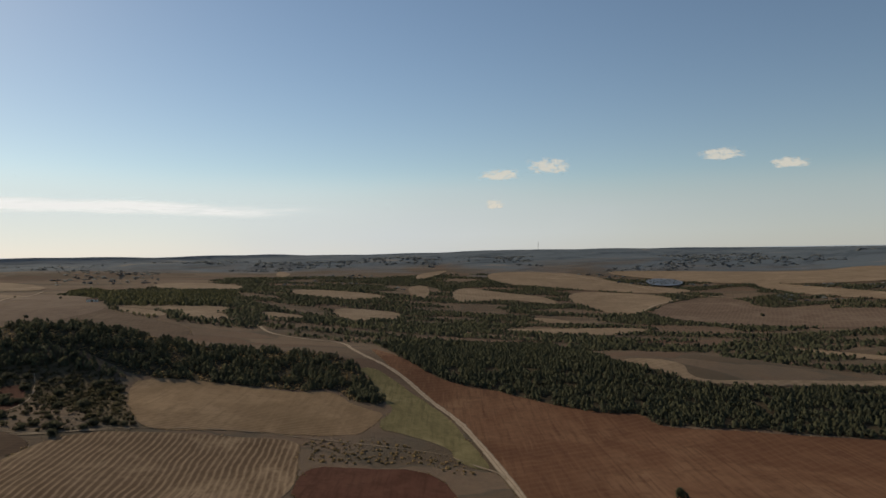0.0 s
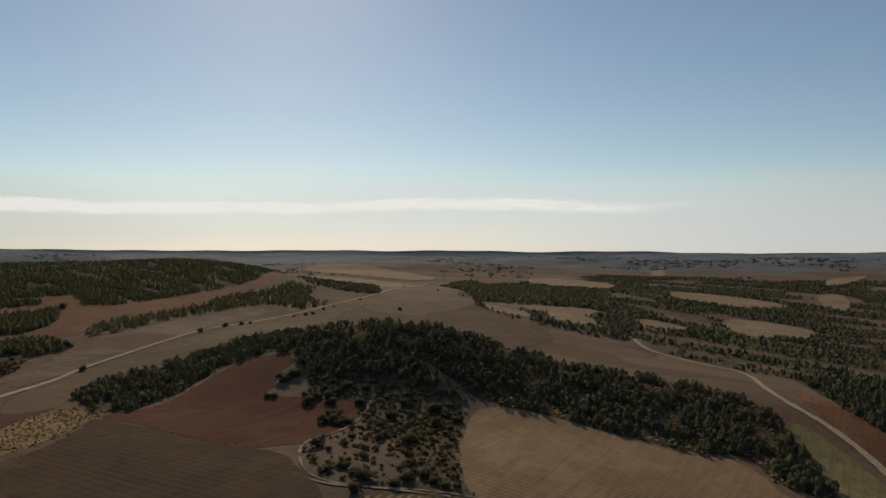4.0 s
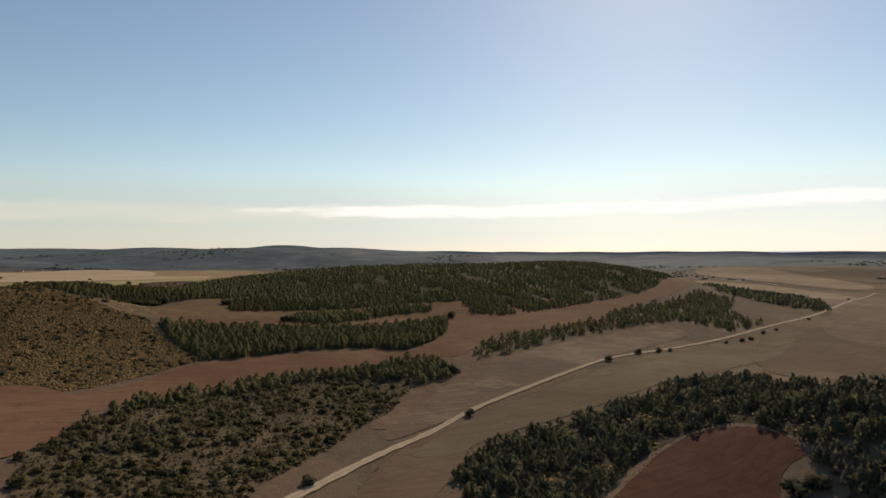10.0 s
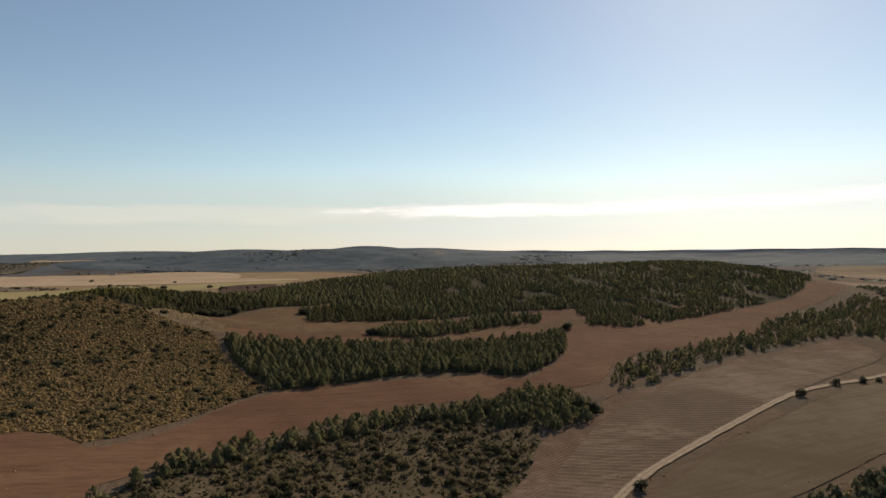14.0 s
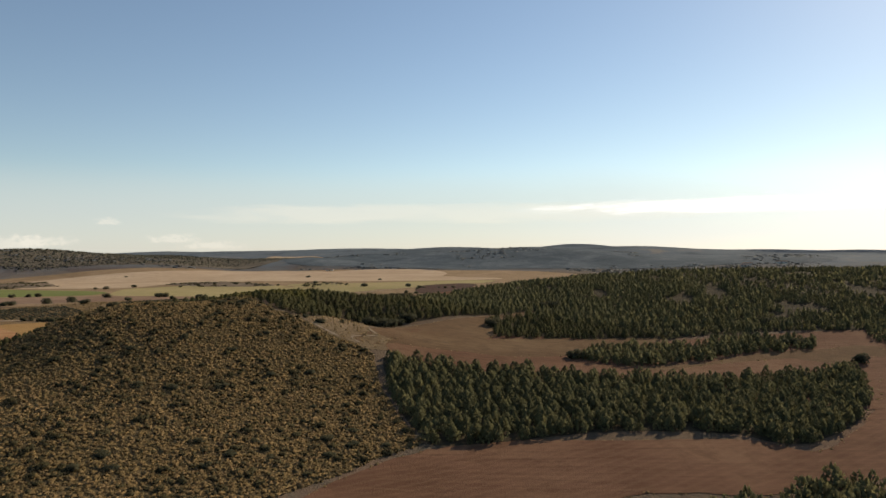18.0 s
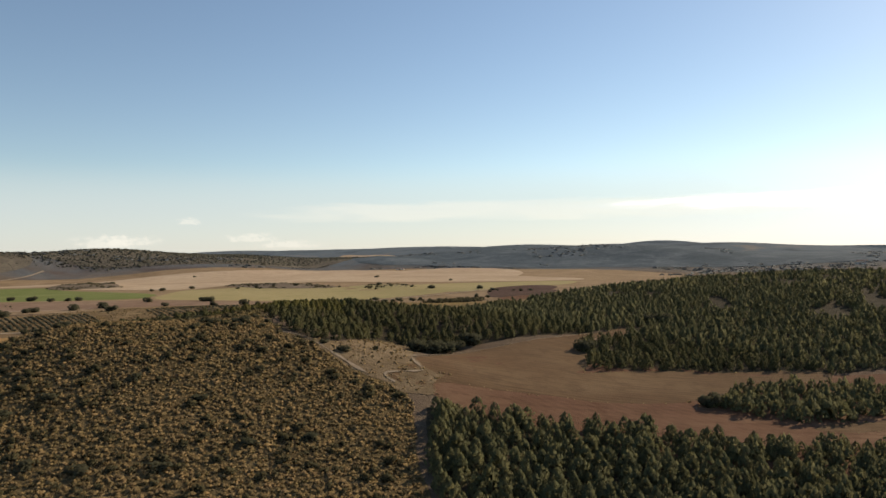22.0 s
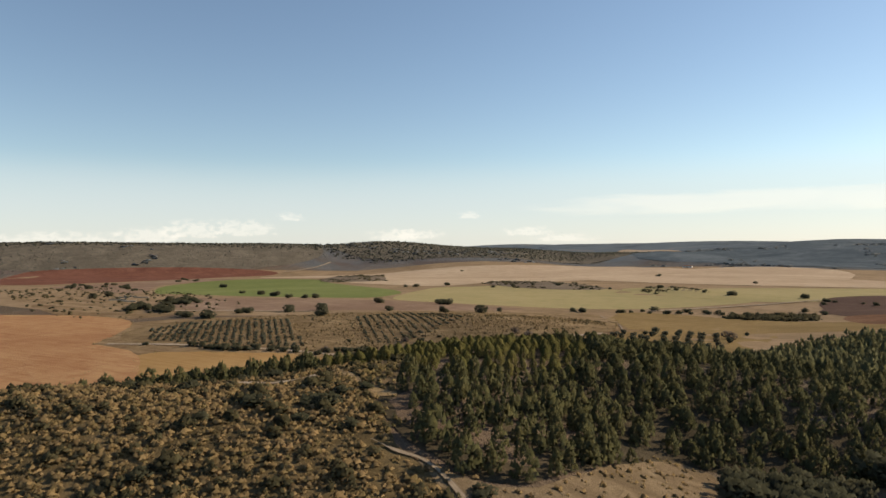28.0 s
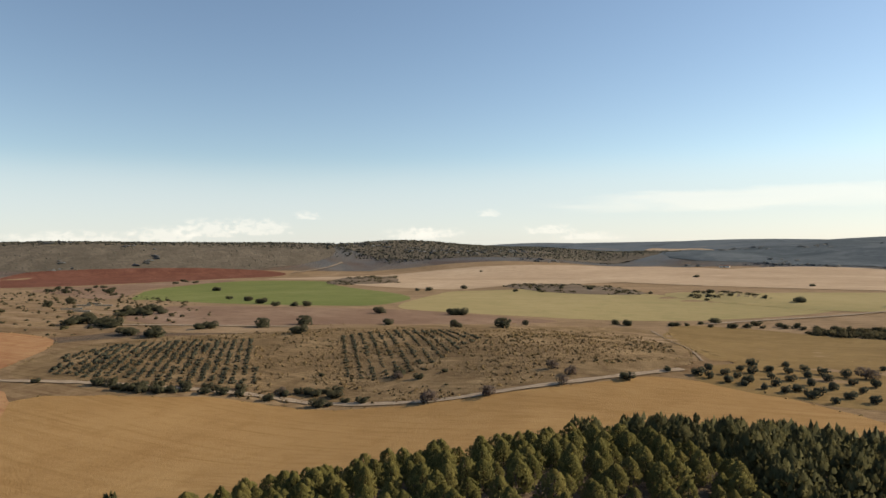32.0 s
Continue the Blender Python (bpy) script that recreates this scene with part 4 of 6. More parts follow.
WOODS["corner_clump"] = [(-569, 380), (-587, 415), (-575, 427), (-553, 426), (-535, 412), (-527, 400), (-527, 384), (-542, 389), (-538, 366)]
WOODS["edge_row"] = [(-516, 241), (-533, 266), (-550, 297), (-563, 329), (-567, 380), (-544, 369), (-552, 340), (-542, 313), (-522, 270), (-509, 250), (-490, 227), (-479, 219)]
WOODS["thicket"] = [(-478, 219), (-512, 241), (-545, 297), (-564, 379), (-569, 380), (-542, 389), (-512, 376), (-487, 355), (-467, 332), (-461, 326), (-423, 294), (-376, 247), (-381, 205), (-435, 202)]
WOODS["heath_hill"] = [(-750, 90), (-758, 128), (-768, 158), (-786, 174), (-767, 191), (-744, 209), (-731, 234), (-724, 258), (-705, 264), (-661, 270), (-614, 285), (-600, 270), (-583, 257), (-565, 240), (-549, 225), (-525, 180), (-528, 135), (-600, 60), (-675, 30), (-720, 52)]
WOODS["plain_wood"] = [(-828, 1479), (-846, 1620), (-624, 1326), (-471, 1299), (-408, 1324), (-318, 1011), (-345, 933), (-386, 902), (-446, 906), (-548, 999)]
WOODS["plain_thicket"] = [(-435, 838), (-429, 873), (-351, 826), (-336, 783), (-363, 772)]
WOODS["roadside_scrub"] = [(-375, 200), (-416, 232), (-395, 269), (-347, 233), (-328, 215), (-324, 196), (-320, 178), (-354, 178)]
WOODS["dark_scrub"] = [(-289, 435), (-211, 444), (-179, 379), (-158, 345), (-185, 324), (-211, 320), (-261, 367), (-299, 421)]
WOODS["tussock_bank"] = [(-366, 323), (-339, 320), (-310, 281), (-300, 258), (-292, 236), (-298, 221), (-309, 235), (-324, 257), (-355, 291)]
WOODS["rough_bank"] = [(-76, 356), (-33, 370), (3, 348), (16, 321), (4, 320), (-12, 332), (-38, 329), (-67, 321)]
WOODS["bushy_bank"] = [(-261, 417), (-256, 429), (-213, 444), (-198, 417), (-193, 408), (-229, 356), (-241, 378), (-246, 398)]
WOODS["stony_clearing"] = [(-777, 176), (-783, 182), (-788, 190), (-775, 194), (-765, 200), (-756, 205), (-746, 212), (-740, 206)]
WOODS["clearing"] = [(-749, 162), (-754, 148), (-756, 166), (-758, 174), (-767, 174), (-773, 176), (-780, 175), (-786, 176), (-793, 188), (-790, 190), (-781, 191), (-773, 193), (-764, 199), (-761, 201)]
WOODS["bank_scrub"] = [(-315, 432), (-304, 450), (-283, 457), (-252, 453), (-229, 448), (-211, 437), (-190, 398), (-167, 353), (-165, 338), (-180, 344), (-203, 369), (-234, 387), (-249, 398), (-265, 415), (-287, 408)]
WOODS["left_bank"] = [(-942, -186), (-1168, -636), (-1341, -690), (-1288, -534), (-1230, -348), (-1089, -140), (-1036, -99), (-999, -120), (-964, -120)]
WOODS["bank_pines"] = [(-330, 435), (-312, 462), (-281, 465), (-240, 461), (-211, 445), (-231, 443), (-252, 444), (-276, 438), (-297, 425)]
WOODS["far_scrub"] = [(-1228, 222), (-1244, 282), (-1208, 286), (-1191, 244)]
SPOTS = {}
SPOTS["field_oaks"] = [(-1272, -640), (-1340, -724), (-1344, -610), (-1076, -198), (-1084, -201), (-1060, -200), (-1107, -336), (-1076, -316), (-1011, -164), (-1011, -150), (-1248, -562), (-1311, -579), (-1004, -172), (-1011, -142), (-1066, -196), (-1020, -184), (-1246, -290), (-1218, -237), (-1188, -192), (-1168, -158), (-1174, -144), (-1179, -135), (-1384, -454), (-1160, -51), (-1184, -3), (-1188, 3), (-1028, -15), (-1098, -3), (-1108, 39), (-1130, 60), (-1047, -58), (-1071, -46), (-1022, -84), (-987, -98), (-994, -86), (-1028, -81), (-2064, -388), (-1470, -183), (-1520, -160), (-2042, 54), (-1768, 236), (-1434, 222), (-1413, 290), (-1371, 306), (-1635, -808)]
SPOTS["field_oaks_b"] = [(-1700, -858)]
SPOTS["bank_oaks"] = [(-1373, -751), (-1320, -626), (-1410, -722), (-1292, -544), (-1242, -465), (-1000, -170), (-1008, -172), (-1021, -183), (-1004, -137), (-1047, -186), (-1056, -185), (-1059, -177), (-1082, -195), (-1073, -178), (-990, -103), (-988, -80), (-1612, -771), (-1555, -734), (-1596, -732), (-1006, -145)]
SPOTS["foot_hedge"] = [(-901, 9), (-902, 12), (-904, 16), (-905, 19), (-907, 22), (-908, 25), (-910, 28), (-906, 25), (-903, 19)]
SPOTS["island_oaks"] = [(-1474, -70), (-1485, -46), (-1508, -26), (-1508, 9), (-1485, 48), (-1485, 80), (-1454, 126), (-1476, 141), (-1456, 162), (-1449, 192), (-1791, -484), (-1852, -472), (-1467, -198), (-1212, 110), (-1212, 118), (-1272, -628), (-1305, -636), (-1408, -738), (-1288, -534)]
SPOTS["road_row"] = [(-904, 3), (-904, 10), (-906, 15), (-909, 21), (-912, 24), (-914, 30), (-915, 38), (-918, 44), (-920, 50), (-920, 63), (-920, 84), (-922, 87), (-927, 90), (-928, 96), (-916, 27), (-912, 18), (-933, 70), (-936, 75), (-939, 78)]
SPOTS["hedge2"] = [(-1232, 147), (-1251, 160), (-1263, 168), (-1264, 195), (-1262, 210), (-1257, 220), (-1238, 232), (-1227, 244), (-1228, 260), (-1238, 274), (-1280, 285), (-1340, 302), (-1364, 312), (-1346, 332), (-1329, 340), (-1332, 352)]
SPOTS["hedge"] = [(-1230, 144), (-1236, 153), (-1239, 168), (-1242, 182), (-1248, 190), (-1250, 200), (-1254, 213), (-1250, 224), (-1252, 232), (-1239, 244), (-1226, 254), (-1218, 262), (-1212, 272), (-1218, 280), (-1226, 291), (-1254, 242), (-1256, 298)]
SPOTS["bare"] = [(-960, 154), (-933, 118), (-942, 135), (-978, 144), (-1017, 243), (-960, 90), (-927, 62), (-972, 153)]
SPOTS["olives_a"] = [(-990, 192), (-1002, 194), (-987, 196), (-996, 200), (-984, 202), (-1006, 204), (-993, 204), (-1020, 207), (-1004, 208), (-986, 208), (-982, 207), (-980, 213), (-1012, 213), (-998, 214), (-1030, 218), (-987, 216), (-978, 219), (-1012, 219), (-982, 222), (-998, 220), (-1023, 224), (-1008, 225), (-974, 226), (-994, 226), (-980, 228), (-1018, 230), (-1005, 231), (-990, 232), (-969, 232), (-1017, 237), (-978, 236), (-1002, 238), (-988, 240), (-974, 242), (-1000, 244), (-1044, 250)]
SPOTS["roadside"] = [(-396, 285), (-465, 386), (-525, 528), (-534, 563), (-532, 581), (-530, 590), (-536, 656), (-536, 674), (-538, 687), (-552, 721), (-557, 745), (-675, 939), (-579, 823), (-758, 1188), (-476, 765), (-591, 1036)]
SPOTS["dark_bush"] = [(-257, 392), (-316, 423), (-307, 394), (-304, 396), (-290, 405), (-283, 406), (-277, 416), (-276, 423), (-257, 411), (-230, 347), (-203, 332), (-204, 346), (-186, 317), (-178, 330), (-177, 337), (-215, 370), (-315, 423), (-286, 417), (-265, 426), (-238, 424), (-216, 377), (-202, 375), (-169, 342), (-163, 341), (-203, 419), (-206, 326), (-191, 328), (-174, 344), (-208, 407), (-250, 383), (-253, 386), (-247, 381), (-254, 380), (-250, 388), (-245, 386), (-316, 420), (-313, 424), (-319, 417), (-315, 415), (-262, 392), (-270, 404), (-276, 408), (-281, 398), (-219, 425), (-226, 414), (-232, 405)]
SPOTS["dark_oak"] = [(-783, 266), (-784, 260), (-787, 270), (-799, 282), (-735, 368), (-738, 372), (-889, 394), (-890, 387), (-764, 510), (-764, 498), (-814, 518), (-725, 519), (-664, 472), (-659, 472), (-817, 555), (-750, 440), (-544, 421), (-549, 418), (-774, 259), (-779, 263), (-775, 268), (-782, 259), (-788, 266), (-781, 271), (-790, 276)]
SPOTS["hill_bush"] = [(-715, 188), (-685, 183), (-683, 144), (-723, 137), (-693, 116), (-661, 140), (-670, 166), (-661, 160), (-648, 208), (-705, 214), (-682, 204), (-642, 244), (-622, 260), (-613, 252), (-627, 242), (-609, 261), (-610, 272), (-606, 230), (-594, 225), (-602, 213), (-594, 237), (-584, 220), (-599, 254), (-578, 196), (-576, 186), (-587, 190), (-640, 180), (-641, 192), (-674, 238), (-666, 224)]
SPOTS["top_bush"] = [(-742, 184), (-748, 191), (-756, 192), (-749, 194), (-745, 165), (-742, 146), (-741, 154), (-757, 184), (-740, 195), (-743, 203), (-731, 182), (-765, 160), (-765, 168), (-761, 194), (-734, 236), (-746, 246), (-738, 228)]
SPOTS["slope_bush"] = [(-921, 33), (-918, 24), (-908, 14), (-908, 21), (-910, 26), (-926, 44), (-932, 66), (-932, 74), (-933, 80), (-927, 63), (-920, 38), (-902, -2), (-894, -26), (-932, 82), (-960, 99), (-964, 88), (-956, 57), (-972, 172), (-990, 182), (-1161, 63), (-1162, 50), (-969, 105)]
SPOTS["sheds"] = [(-500, 956), (-2403, 1352), (-2414, 1468), (-2362, 1323), (-2438, 64)]
SPOTS["terraces"] = [(-1059, -272), (-1092, -303), (-1113, -320), (-1053, -248), (-1098, -288)]
SPOTS["lone"] = [(568, 1198), (104, 296), (-802, 334)]
SPOTS["orchard_a"] = [(-903, -36), (-933, -68), (-960, -72), (-984, -46), (-1000, -22), (-934, 45), (-926, 33), (-912, 4), (-906, -21)]
SPOTS["orchard_b"] = [(-1020, 15), (-1054, 22), (-1080, 51), (-1030, 94), (-1005, 92), (-970, 94), (-957, 86), (-956, 68)]


# ---- the land ----
def mesh_of(name, verts, faces, material, smooth=False, normals=None):
    me = bpy.data.meshes.new(name)
    verts = np.asarray(verts, np.float32)
    faces = np.asarray(faces, np.int32)
    n, k = faces.shape
    me.vertices.add(len(verts))
    me.vertices.foreach_set("co", verts.ravel())
    me.loops.add(n * k)
    me.loops.foreach_set("vertex_index", faces.ravel())
    me.polygons.add(n)
    me.polygons.foreach_set("loop_start", np.arange(0, n * k, k, dtype=np.int32))
    me.polygons.foreach_set("loop_total", np.full(n, k, np.int32))
    me.polygons.foreach_set("use_smooth", np.full(n, smooth, bool))
    me.update(calc_edges=True)
    me.validate()
    if normals is not None:
        me.normals_split_custom_set_from_vertices(np.asarray(normals, np.float32))
    me.materials.append(material)
    return me


def axis(low, high, step, reach_low, reach_high):
    mid = list(np.arange(low, high + 0.1, step))
    for sign, end in ((1, reach_high), (-1, reach_low)):
        p, d = (high, step) if sign > 0 else (low, step)
        while (end - p) * sign > 0:
            d *= 1.035
            p += sign * d
            mid.append(p)
    return np.array(sorted(mid))


ax, ay = axis(-1250, 320, 6.5, -5000, 4300), axis(-300, 760, 6.5, -4300, 5000)
gx, gy = np.meshgrid(ax, ay)
ids = np.arange(gx.size).reshape(gx.shape)
quads = np.stack([ids[:-1, :-1], ids[:-1, 1:], ids[1:, 1:], ids[1:, :-1]], -1).reshape(-1, 4)
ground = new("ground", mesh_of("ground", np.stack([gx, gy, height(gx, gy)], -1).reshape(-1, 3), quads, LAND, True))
tagged(ground, "rolling dry heath and grassland reaching the horizon", "ground", kind="structure")


def lifted(x, y, by):
    """Height for a sheet lying on the ground, a little higher far off where the ground is coarser."""
    far = np.maximum(np.hypot(np.asarray(x) + 450, np.asarray(y) - 300) - 600, 0)
    return height(x, y) + by * (1 + 0.004 * far)


def rounded(points, closed, rounds=2):
    p = [Vector(q) for q in points]
    for _ in range(rounds):
        q, n = [], len(p)
        for i in range(n if closed else n - 1):
            a, b = p[i], p[(i + 1) % n]
            q += [a * 0.75 + b * 0.25, a * 0.25 + b * 0.75]
        p = q if closed else [p[0], *q, p[-1]]
    return p


def inside(poly, x, y):
    px, py = np.array(poly, float).T
    hit = np.zeros(np.shape(x), bool)
    j = len(px) - 1
    for i in range(len(px)):
        cut = ((py[i] > y) != (py[j] > y)) & (x < (px[j] - px[i]) * (y - py[i]) / (py[j] - py[i] + 1e-12) + px[i])
        hit ^= cut
        j = i
    return hit


soils = {}
FIELD_SHAPES = []
for k, (name, earth, turn, label, corners) in enumerate(FIELDS):
    if (earth, turn) not in soils:
        base, light, dark, row, weight, wander, patch = SOILS[earth]
        soils[earth, turn] = soil(f"{earth}", base, light, dark, row, weight, turn, patch, wander)
    rim = rounded(corners, True)
    rim = [v + Vector((noise.noise((v.x / 9, v.y / 9, 1)), noise.noise((v.x / 9, v.y / 9, 5)))) * 1.6 for v in rim]
    shape = [tuple(v) for v in rim]
    if k > 16:  # the first seventeen are broad floors on which other things stand
        FIELD_SHAPES.append(shape)
    xs, ys = [v.x for v in rim], [v.y for v in rim]
    span = max(max(xs) - min(xs), max(ys) - min(ys))
    step = min(max(span / 50, 5), 25)
    qx, qy = np.meshgrid(np.arange(min(xs), max(xs), step), np.arange(min(ys), max(ys), step))
    keep = inside(shape, qx, qy)
    pts = rim + [Vector(q) for q in zip(qx[keep], qy[keep])]
    edge = [(i, (i + 1) % len(rim)) for i in range(len(rim))]
    out = delaunay_2d_cdt(pts, edge, [list(range(len(rim)))], 1, 1e-4)
    flat = np.array([tuple(v) for v in out[0]])
    tris = np.array([f for f in out[2] if len(f) == 3])
    a, b, c = flat[tris[:, 0]], flat[tris[:, 1]], flat[tris[:, 2]]
    turned = (b[:, 0] - a[:, 0]) * (c[:, 1] - a[:, 1]) - (b[:, 1] - a[:, 1]) * (c[:, 0] - a[:, 0]) < 0
    tris[turned] = tris[turned][:, ::-1]
    z = lifted(flat[:, 0], flat[:, 1], 0.10 + 0.002 * k)
    ob = new(name, mesh_of(name, np.column_stack([flat, z]), tris, soils[earth, turn], True))
    tagged(ob, label, "field", kind="structure")

TRACK_LINES = []
for k, (name, width, label, points) in enumerate(TRACKS):
    line = rounded(points, False, 3)
    dense = [line[0]]
    for a, b in zip(line, line[1:]):
        n = max(1, int((b - a).length / 3))
        dense += [a.lerp(b, (i + 1) / n) for i in range(n)]
    TRACK_LINES += [(v.x, v.y, width) for v in dense]
    rows, across, uv = [], 5, []
    for i, v in enumerate(dense):
        d = (dense[min(i + 1, len(dense) - 1)] - dense[max(i - 1, 0)]).normalized()
        side = Vector((d.y, -d.x))
        wide = width * max(0.15, 1 + (0.5 if width > 3 else 2.6) * noise.noise((v.x / 6, v.y / 6, k)))
        for j in range(across):
            s = j / (across - 1) * 2 - 1
            p = v + side * s * wide / 2
            rows.append((p.x, p.y))
            uv.append(1 - abs(s))
    rows = np.array(rows)
    n = len(dense)
    g = np.arange(n * across).reshape(n, across)
    faces = np.stack([g[:-1, :-1], g[:-1, 1:], g[1:, 1:], g[1:, :-1]], -1).reshape(-1, 4)
    me = mesh_of(name, np.column_stack([rows, lifted(rows[:, 0], rows[:, 1], 0.34 + 0.004 * k)]), faces, TRACK if width > 1.15 else FOOTPATH, True)
    layer = me.uv_layers.new(name="across")
    u = np.array(uv)[faces.ravel()]
    layer.data.foreach_set("uv", np.column_stack([u, u]).ravel())
    tagged(new(name, me), label, "road", kind="structure")


# ---- a small reservoir on the far plain ----
water, wt, wb = nodes_of("still_water", 0.4)
wb.inputs["Specular IOR Level"].default_value = 0.5
wb.inputs["Base Color"].default_value = (0.085, 0.082, 0.078, 1)
shore = rounded([(553, 1915), (640, 1905), (668, 1776), (611, 1670), (532, 1680), (507, 1772)], True, 3)
n = len(shore)
ring = np.array([(588 + (v.x - 588) * f, 1785 + (v.y - 1785) * f) for f in (0.02, 0.13, 0.26, 0.39, 0.52, 0.65) for v in shore])
g = np.arange(6 * n).reshape(6, n)
faces = np.stack([g[:-1], g[1:], np.roll(g[1:], -1, 1), np.roll(g[:-1], -1, 1)], -1).reshape(-1, 4)
me = mesh_of("water", np.column_stack([ring, lifted(ring[:, 0], ring[:, 1], 0.6)]), faces, water, True)
tagged(new("water", me), "small grey still reservoir among far fields", "water", kind="structure")

# ---- plants ----
def scatter(poly, gap, seed, keep_off=True, jitter=0.45):
    """Uneven planting over a plan shape; fields and tracks stay free."""
    rng = np.random.default_rng(seed)
    p = np.array(poly, float)
    x0, y0, x1, y1 = *p.min(0), *p.max(0)
    x, y = np.meshgrid(np.arange(x0, x1, gap), np.arange(y0, y1, gap))
    x = x + gap * jitter * rng.uniform(-1, 1, x.shape)
    y = y + gap * jitter * rng.uniform(-1, 1, y.shape)
    x, y = x.ravel(), y.ravel()
    ok = inside(poly, x, y)
    x, y = x[ok], y[ok]
    if keep_off:
        ok = free(x, y, 1.2)
        x, y = x[ok], y[ok]
    return x, y


def free(x, y, margin):
    ok = np.ones(len(x), bool)
    for shape in FIELD_SHAPES:
        q = np.array(shape)
        near = (x > q[:, 0].min() - 2) & (x < q[:, 0].max() + 2) & (y > q[:, 1].min() - 2) & (y < q[:, 1].max() + 2) & ok
        if near.any():
            ok[near] &= ~inside(shape, x[near], y[near])
    for tx, ty, w in TRACK_LINES:
        ok &= (np.abs(x - tx) > w / 2 + margin) | (np.abs(y - ty) > w / 2 + margin)
    return ok


def tufts(rng, centres, size, stretch, outward):
    """Small three-sided leaf clumps at the centres; returns verts, triangles and soft normals."""
    n = len(centres)
    base = np.array([(1, 0, -0.5), (-0.5, 0.87, -0.5), (-0.5, -0.87, -0.5), (0, 0, 1.0)])
    a = rng.uniform(0, 6.28, n)
    v = np.repeat(base[None], n, 0) * rng.uniform(0.6, 1.35, (n, 4, 1))
    x = v[..., 0] * np.cos(a)[:, None] - v[..., 1] * np.sin(a)[:, None]
    y = v[..., 0] * np.sin(a)[:, None] + v[..., 1] * np.cos(a)[:, None]
    v = np.stack([x, y, v[..., 2] * stretch], -1)
    v[:, 3] += outward * 0.35
    soft = 0.75 * outward[:, None] + 0.4 * v + np.array([0, 0, 0.65])
    soft /= np.linalg.norm(soft, axis=2)[..., None]
    v = v * (size * rng.uniform(0.7, 1.3, n))[:, None, None] + centres[:, None]
    f = np.array([(0, 1, 3), (1, 2, 3), (2, 0, 3)])
    return v.reshape(-1, 3), (f[None] + 4 * np.arange(n)[:, None, None]).reshape(-1, 3), soft.reshape(-1, 3)


def crown(seed, kind, count, size):
    """Leaf clumps of one crown, one unit high and wide, its foot at zero."""
    rng = np.random.default_rng(seed)
    if kind == "pine":
        h = rng.beta(1.1, 1.25, count)
        profile = 0.5 * (1 - h ** 2.0) ** 0.75 * (0.65 + 0.35 * np.minimum(h * 4, 1)) + 0.03
        lobes = 1 + 0.24 * np.sin(3 * (a := rng.uniform(0, 6.28, count)) + seed) + 0.14 * np.sin(11 * h + 2 * a + seed)
        r = profile * lobes * rng.uniform(0.62, 1.05, count)
        c = np.column_stack([r * np.cos(a), r * np.sin(a), 0.06 + 0.9 * h])
        out = np.column_stack([np.cos(a) * 0.7, np.sin(a) * 0.7, np.full(count, 0.45)])
    else:
        blobs = 7
        bc = np.column_stack([rng.uniform(-0.27, 0.27, blobs), rng.uniform(-0.27, 0.27, blobs), rng.uniform(0.20, 0.62, blobs)])
        pick = rng.integers(0, blobs, count)
        d = rng.normal(size=(count, 3))
        d /= np.linalg.norm(d, axis=1)[:, None]
        c = bc[pick] + d * np.array([0.27, 0.27, 0.32]) * rng.uniform(0.75, 1.05, (count, 1))
        c[:, 2] = np.maximum(c[:, 2], 0.02)
        out = d
    return tufts(rng, c, size, 1.0, out)


def trunk(seed, top, foot, limbs, spread):
    """A tapered, slightly bent trunk with limbs, one unit high."""
    rng = np.random.default_rng(seed)
    verts, faces = [], []

    def limb(a, b, ra, rb, sides=6):
        base = len(verts)
        mid = (a + b) / 2 + rng.normal(0, 0.02, 3)
        for p, r in ((a, ra), (mid, (ra + rb) / 2), (b, rb)):
            for i in range(sides):
                w = 6.2832 * i / sides
                verts.append((p[0] + r * math.cos(w), p[1] + r * math.sin(w), p[2]))
        for ring in range(2):
            for i in range(sides):
                j = (i + 1) % sides
                faces.append((base + ring * sides + i, base + ring * sides + j, base + (ring + 1) * sides + j, base + (ring + 1) * sides + i))

    limb(np.array([0, 0, -0.08]), np.array([0.02, 0.01, top]), foot, foot * 0.35)
    for i in range(limbs):
        w, z = 6.28 * i / limbs + rng.uniform(0, 0.6), top * rng.uniform(0.35, 0.75)
        limb(np.array([0, 0, z]), np.array([spread * math.cos(w), spread * math.sin(w), z + spread * 0.9]), foot * 0.5, foot * 0.15, 4)
    return verts, faces


def plant_kit(kind, variants, count, size, leaf, wood, shape):
    kit = []
    for s in range(variants):
        v, f, n = crown(11 * s + 5, kind, count, size)
        cv = mesh_of("crown", v, f, leaf, True, n)
        tv, tf = trunk(s + 3, *shape)
        kit.append((cv, mesh_of("trunk", tv, tf, wood, True)))
    return kit


def plant(name, kit, x, y, tall, wide, rng, label, category, group):
    cm, tm = kit[int(rng.integers(len(kit)))]
    root = new(name)
    root.empty_display_size = 0.3
    root.matrix_basis = Matrix.LocRotScale((x, y, float(height(x, y)) - 0.05), Euler((0, 0, rng.uniform(0, 6.28))), (wide, wide, tall))
    for part_name, me in (("crown", cm), ("trunk", tm)):
        new(part_name, me).parent = root
    return tagged(root, label, category, group)


